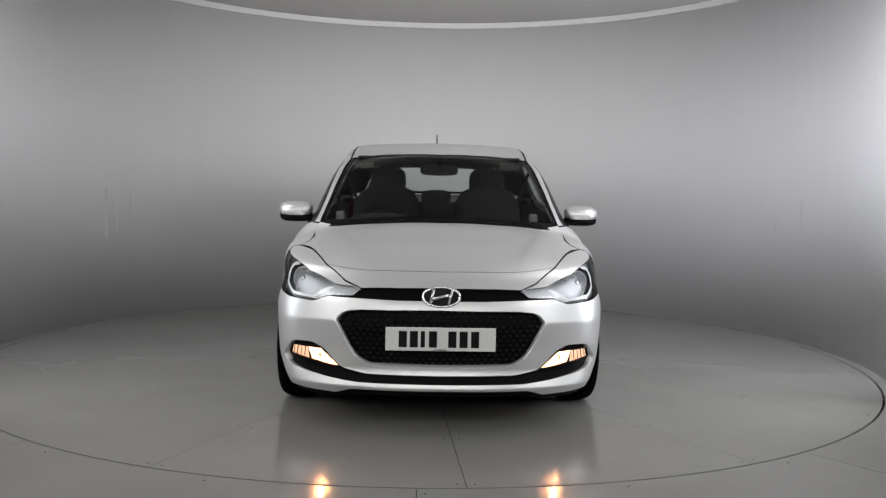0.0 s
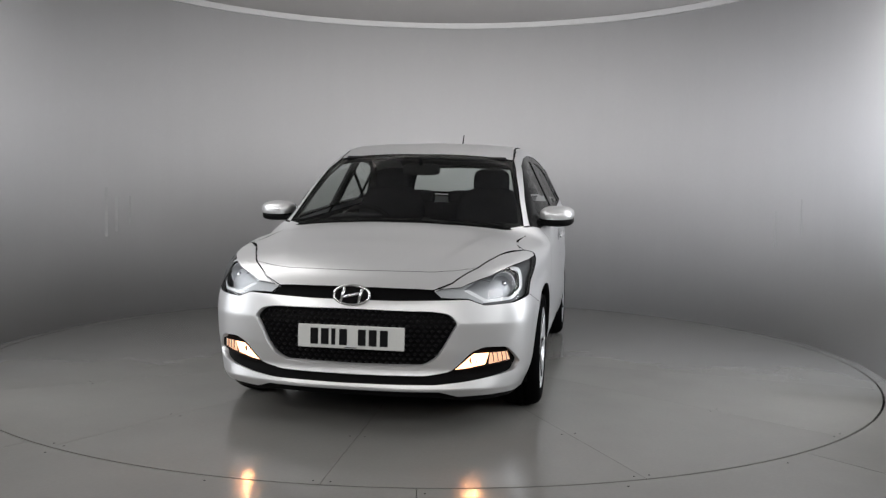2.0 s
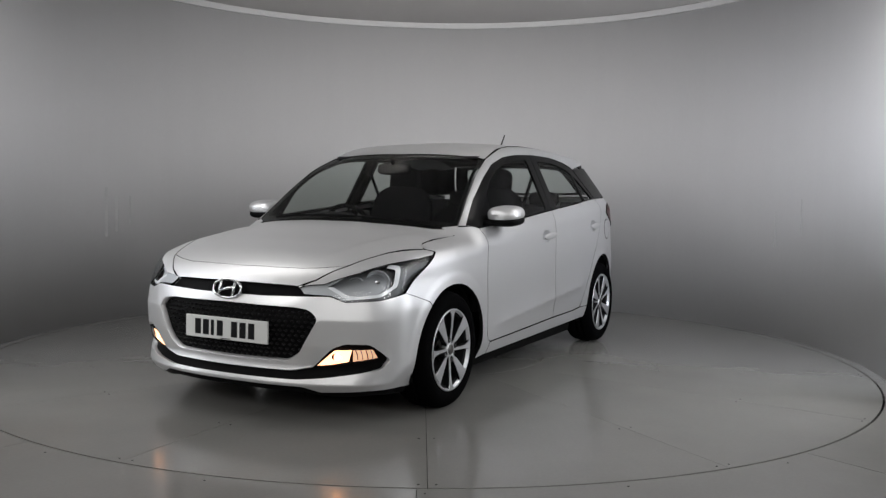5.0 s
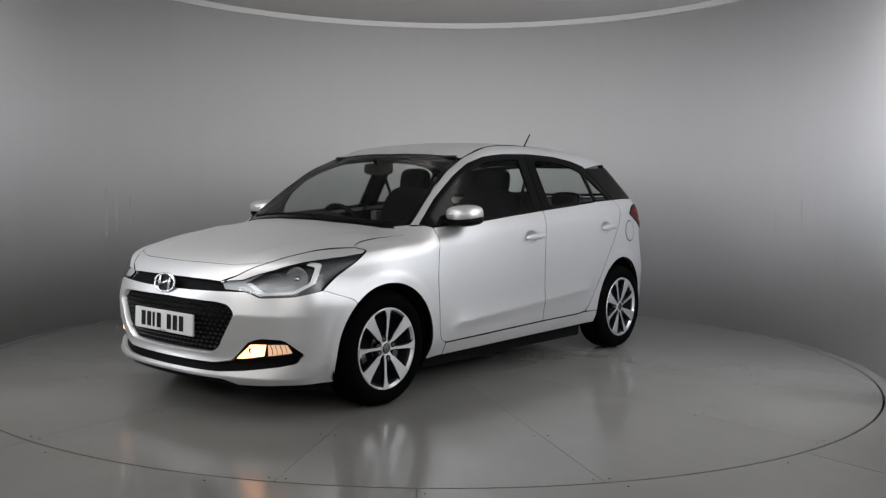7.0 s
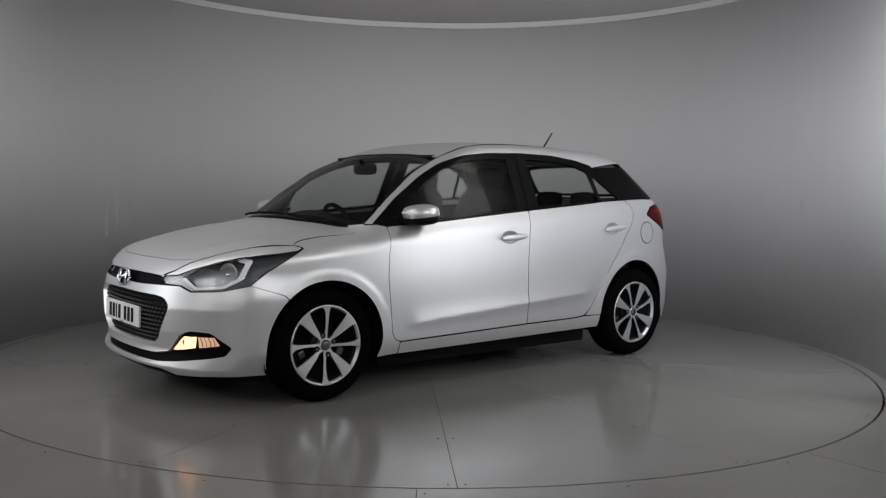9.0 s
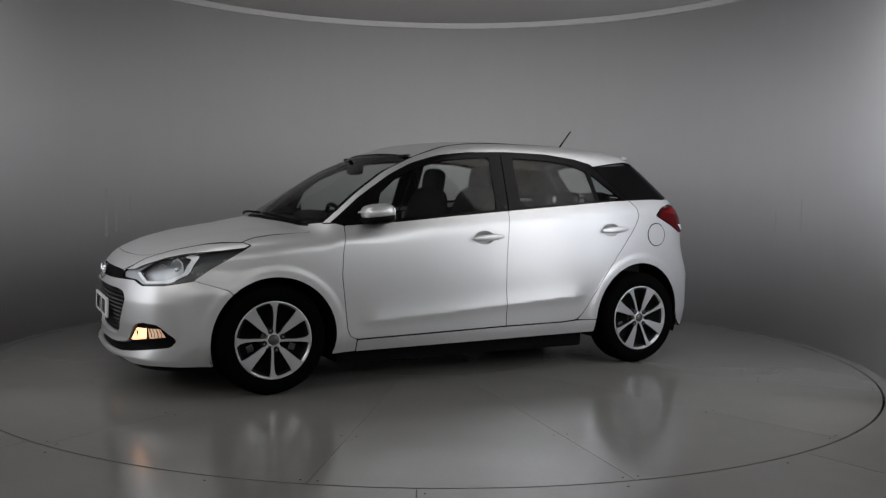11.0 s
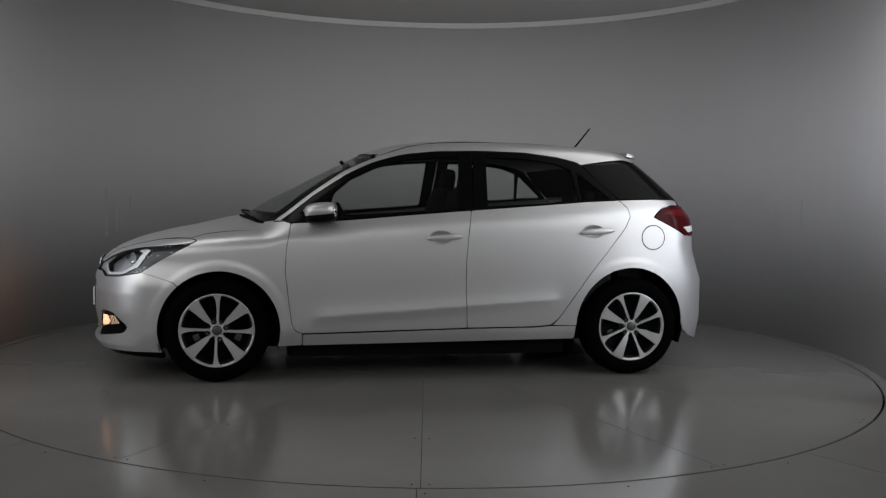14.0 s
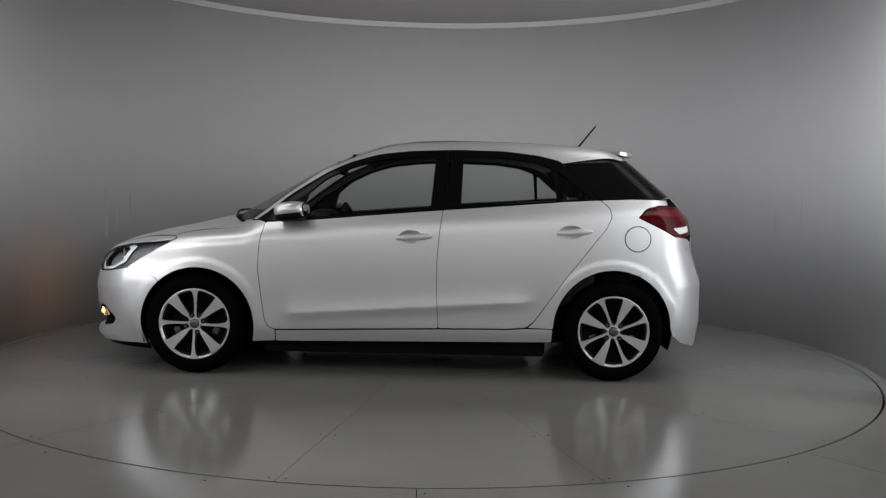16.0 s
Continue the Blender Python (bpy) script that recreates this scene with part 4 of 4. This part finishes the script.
def cabin(car):
    # plain underside boxes, set low and wide to block light under the car
    bm = bmesh.new()
    box(bm, -0.88, -0.74, 0.128, 0.88, 0.74, 0.30, 0.03)
    part("floor_pan", bm, PIT, car)
    bm = bmesh.new()
    box(bm, 0.89, -0.50, 0.140, 1.93, 0.46, 0.64, 0.05)
    part("engine_bay", bm, PIT, car)
    bm = bmesh.new()
    box(bm, -1.72, -0.52, 0.175, -0.89, 0.52, 0.60, 0.05)
    part("boot_floor", bm, TRIM, car)
    bm = bmesh.new()
    box(bm, 0.60, -0.74, 0.55, 1.00, 0.74, 0.94, 0.07, 4)
    dash = part("dashboard", smooth_all(bm), TRIM, car, "dark grey dashboard")
    bm = blob(bmesh.new(), (0.66, -0.36, 0.955), (0.11, 0.20, 0.055), 2.4)
    part("instrument_hood", bm, TRIM, dash)
    bm = bmesh.new()
    box(bm, 0.56, -0.14, 0.66, 0.64, 0.14, 0.93, 0.02)
    part("centre_console", smooth_all(bm), TRIM, dash)
    m = pose(0.44, -0.36, 0.88, 0, -66, 0)
    ring = tube([m @ Vector((0.182 * math.cos(i * math.pi / 20), 0.182 * math.sin(i * math.pi / 20), 0)) for i in range(40)], 0.016, 10, True)
    wheel = part("steering_wheel", ring, PLASTIC, car, "black steering wheel")
    bm = blob(bmesh.new(), tuple(m.translation), (0.035, 0.08, 0.07), 2.5)
    rod(bm, m @ Vector((0, -0.175, 0)), m @ Vector((0, 0.175, 0)), 0.014)
    rod(bm, m @ Vector((0, 0, 0)), (0.66, -0.36, 0.80), 0.03)
    part("wheel_boss", bm, PLASTIC, wheel)
    for y in (-0.36, 0.36):
        seat(car, 0.02, y)
    bm = blob(bmesh.new(), (-0.92, 0, 0.52), (0.28, 0.62, 0.11), 4)
    bench = part("rear_seat", bm, FABRIC, car, "dark fabric rear bench")
    bm = blob(bmesh.new(), (-1.20, 0, 0.78), (0.11, 0.62, 0.29), 4, lean=(0, -18, 0))
    part("backrest", bm, FABRIC, bench)
    for y in (-0.36, 0, 0.36):
        bm = blob(bmesh.new(), (-1.26, y, 1.105), (0.05, 0.125, 0.062), 3)
        part("headrest", bm, FABRIC, bench)
    bm = blob(bmesh.new(), (0.48, 0.0, 1.290), (0.022, 0.122, 0.038), 4)
    rv = part("rear_view_mirror", bm, PLASTIC, car, "black rear view mirror")
    bm = bmesh.new()
    rod(bm, (0.48, 0, 1.31), (0.52, 0, 1.345), 0.012)
    part("mirror_stalk", bm, PLASTIC, rv)
    for s in (-1, 1):
        bm = bmesh.new()
        box(bm, -1.40, s * 0.595 - 0.095, 0.58, -1.24, s * 0.595 + 0.095, 1.09, 0.01)
        part("boot_lining", bm, TRIM, car, "dark boot side lining")
    for y in (-0.34, 0.34):
        bm = bmesh.new()
        vs = box(bm, 0.20, y - 0.19, 1.362, 0.36, y + 0.19, 1.378, 0.006)
        part("sun_visor", smooth_all(bm), TRIM, car)
    for s in (-1, 1):
        bm = bmesh.new()
        box(bm, -0.30, s * 0.70 - 0.03, 0.30, -0.20, s * 0.70 + 0.03, 1.0, 0.02)
        part("pillar_trim", bm, PALE_TRIM, car, "pale inner pillar trim")
        pts = [(-0.27, s * 0.665, 1.30), (-0.29, s * 0.60, 1.12), (-0.34, s * 0.52, 0.95)]
        part("seat_belt", tube(pts, 0.012, 6), PLASTIC, car)
        bm = bmesh.new()
        box(bm, -1.18, s * 0.735 - 0.03, 0.45, 0.80, s * 0.735 + 0.02, 0.93, 0.03)
        part("door_card", bm, TRIM, car, "dark inner door trim")


def seat(car, x, y):
    bm = blob(bmesh.new(), (x + 0.10, y, 0.54), (0.26, 0.245, 0.085), 4, lean=(0, -8, 0))
    ob = part("front_seat", bm, FABRIC, car, "dark fabric front seat")
    bm = blob(bmesh.new(), (x - 0.22, y, 0.86), (0.085, 0.245, 0.33), 3.6, lean=(0, -14, 0))
    part("backrest", bm, FABRIC, ob)
    bm = blob(bmesh.new(), (x - 0.315, y, 1.225), (0.050, 0.130, 0.095), 3.4, lean=(0, -8, 0))
    part("headrest", bm, FABRIC, ob)
    for d in (-0.06, 0.06):
        bm = bmesh.new()
        rod(bm, (x - 0.28, y + d, 1.08), (x - 0.305, y + d, 1.19), 0.007)
        part("headrest_post", bm, CHROME, ob)


def fittings(car):
    # number plate with plain bars in place of its characters
    bm = bmesh.new()
    box(bm, -0.006, -0.26, -0.0555, 0.006, 0.26, 0.0555, 0.004)
    plate = part("number_plate", bm, PLATE_WHITE, car, "white number plate with dark bars")
    plate.matrix_basis = pose(2.080, 0.0, 0.453, 0, -1.0, 0)
    for y in (-0.178, -0.126, -0.084, -0.036, 0.055, 0.108, 0.162):
        bm = bmesh.new()
        w = 0.010 if abs(y + 0.084) < 0.001 else 0.019
        box(bm, 0.0061, y - w, -0.0385, 0.0072, y + w, 0.0385)
        part("bar", bm, PLATE_BLACK, plate)
    bm = bmesh.new()
    box(bm, 0.0061, -0.03, -0.0515, 0.0070, 0.03, -0.0475)
    part("bar", bm, ALLOY_DARK, plate)
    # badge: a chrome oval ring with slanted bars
    m = pose(2.073, 0, 0.652, 0, -8, 0)
    bm = bmesh.new()
    ring = tube([(0, 0.088 * math.cos(i * math.pi / 24), 0.046 * math.sin(i * math.pi / 24)) for i in range(48)], 0.0065, 10, True)
    badge = part("badge", ring, CHROME, car, "chrome oval badge")
    badge.matrix_basis = m
    bm = bmesh.new()
    bmesh.ops.create_cone(bm, cap_ends=True, segments=48, radius1=1, radius2=1, depth=1, matrix=pose(-0.006, 0, 0, 0, 90, 0) @ Matrix.Diagonal((0.044, 0.086, 0.008, 1)))
    part("badge_field", bm, GLOSS_BLACK, badge)
    for pts in ([(0, -0.052, -0.030), (0.004, -0.034, 0.034)], [(0, 0.034, -0.034), (0.004, 0.052, 0.030)], [(0.003, -0.040, -0.010), (0.003, 0.040, 0.010)]):
        part("badge_bar", tube(pts, 0.0078, 8), CHROME, badge)
    # aerial
    bm = bmesh.new()
    blob(bm, (-1.145, 0.0, 1.468), (0.035, 0.018, 0.014), 2.2, 16, 8)
    base = part("aerial_base", bm, PLASTIC, car, "black aerial base")
    bm = bmesh.new()
    rod(bm, (-1.150, 0, 1.472), (-1.270, 0, 1.623), 0.0068, 0.0045, 8)
    part("aerial_rod", bm, PLASTIC, base)
    # wipers
    for y0, y1, x1 in ((-0.45, 0.15, 1.155), (0.20, 0.60, 1.05)):
        pts = [tuple(np.array(XY(1.175 - 0.12 * (t * 0.0) - 0.30 * (y0 + (y1 - y0) * t) ** 2, y0 + (y1 - y0) * t)) + (0, 0, 0.024)) for t in np.linspace(0, 1, 8)]
        part("wiper", tube(pts, 0.008, 6), PLASTIC, car, "black wiper arm")


def build_car():
    car = new("car")
    tagged(car, "silver five-door hatchback on the turntable with lit fog lamps", "car")
    body_shell(car)
    build_wheels(car)
    cabin(car)
    fittings(car)
    return car


build_studio()
table = build_turntable()
car = build_car()


# ---- what moves ----
TURN = ((0.0, 0.01), (0.5, 2.38), (1.0, 5.36), (1.5, 8.28), (2.0, 11.19), (2.5, 14.17), (3.0, 17.11), (3.5, 20.03), (4.0, 22.95), (5.25, 30.25), (6.5, 37.55), (7.0, 40.49), (7.5, 43.42), (8.0, 46.33), (8.5, 49.25), (9.0, 52.16), (10.25, 59.37), (11.5, 66.54), (12.0, 69.39), (12.5, 72.2), (13.0, 75.02), (13.5, 77.86), (14.0, 80.66), (14.5, 83.47), (15.0, 86.25), (15.5, 89.08), (16.0, 91.93))


def motions():
    rows, rows_table = [], []
    for t, deg in TURN:
        a = radians(deg)
        x = AXIS[0] * math.sin(a) - AXIS[1] * math.cos(a)
        y = AXIS[0] * math.cos(a) + AXIS[1] * math.sin(a)
        rows.append((t, pose(x, y, 0, 0, 0, -90 - deg)))
        rows_table.append((t, pose(0, 0, 0, 0, 0, -90 - deg)))
    walk(car, rows)
    walk(table, rows_table)


motions()
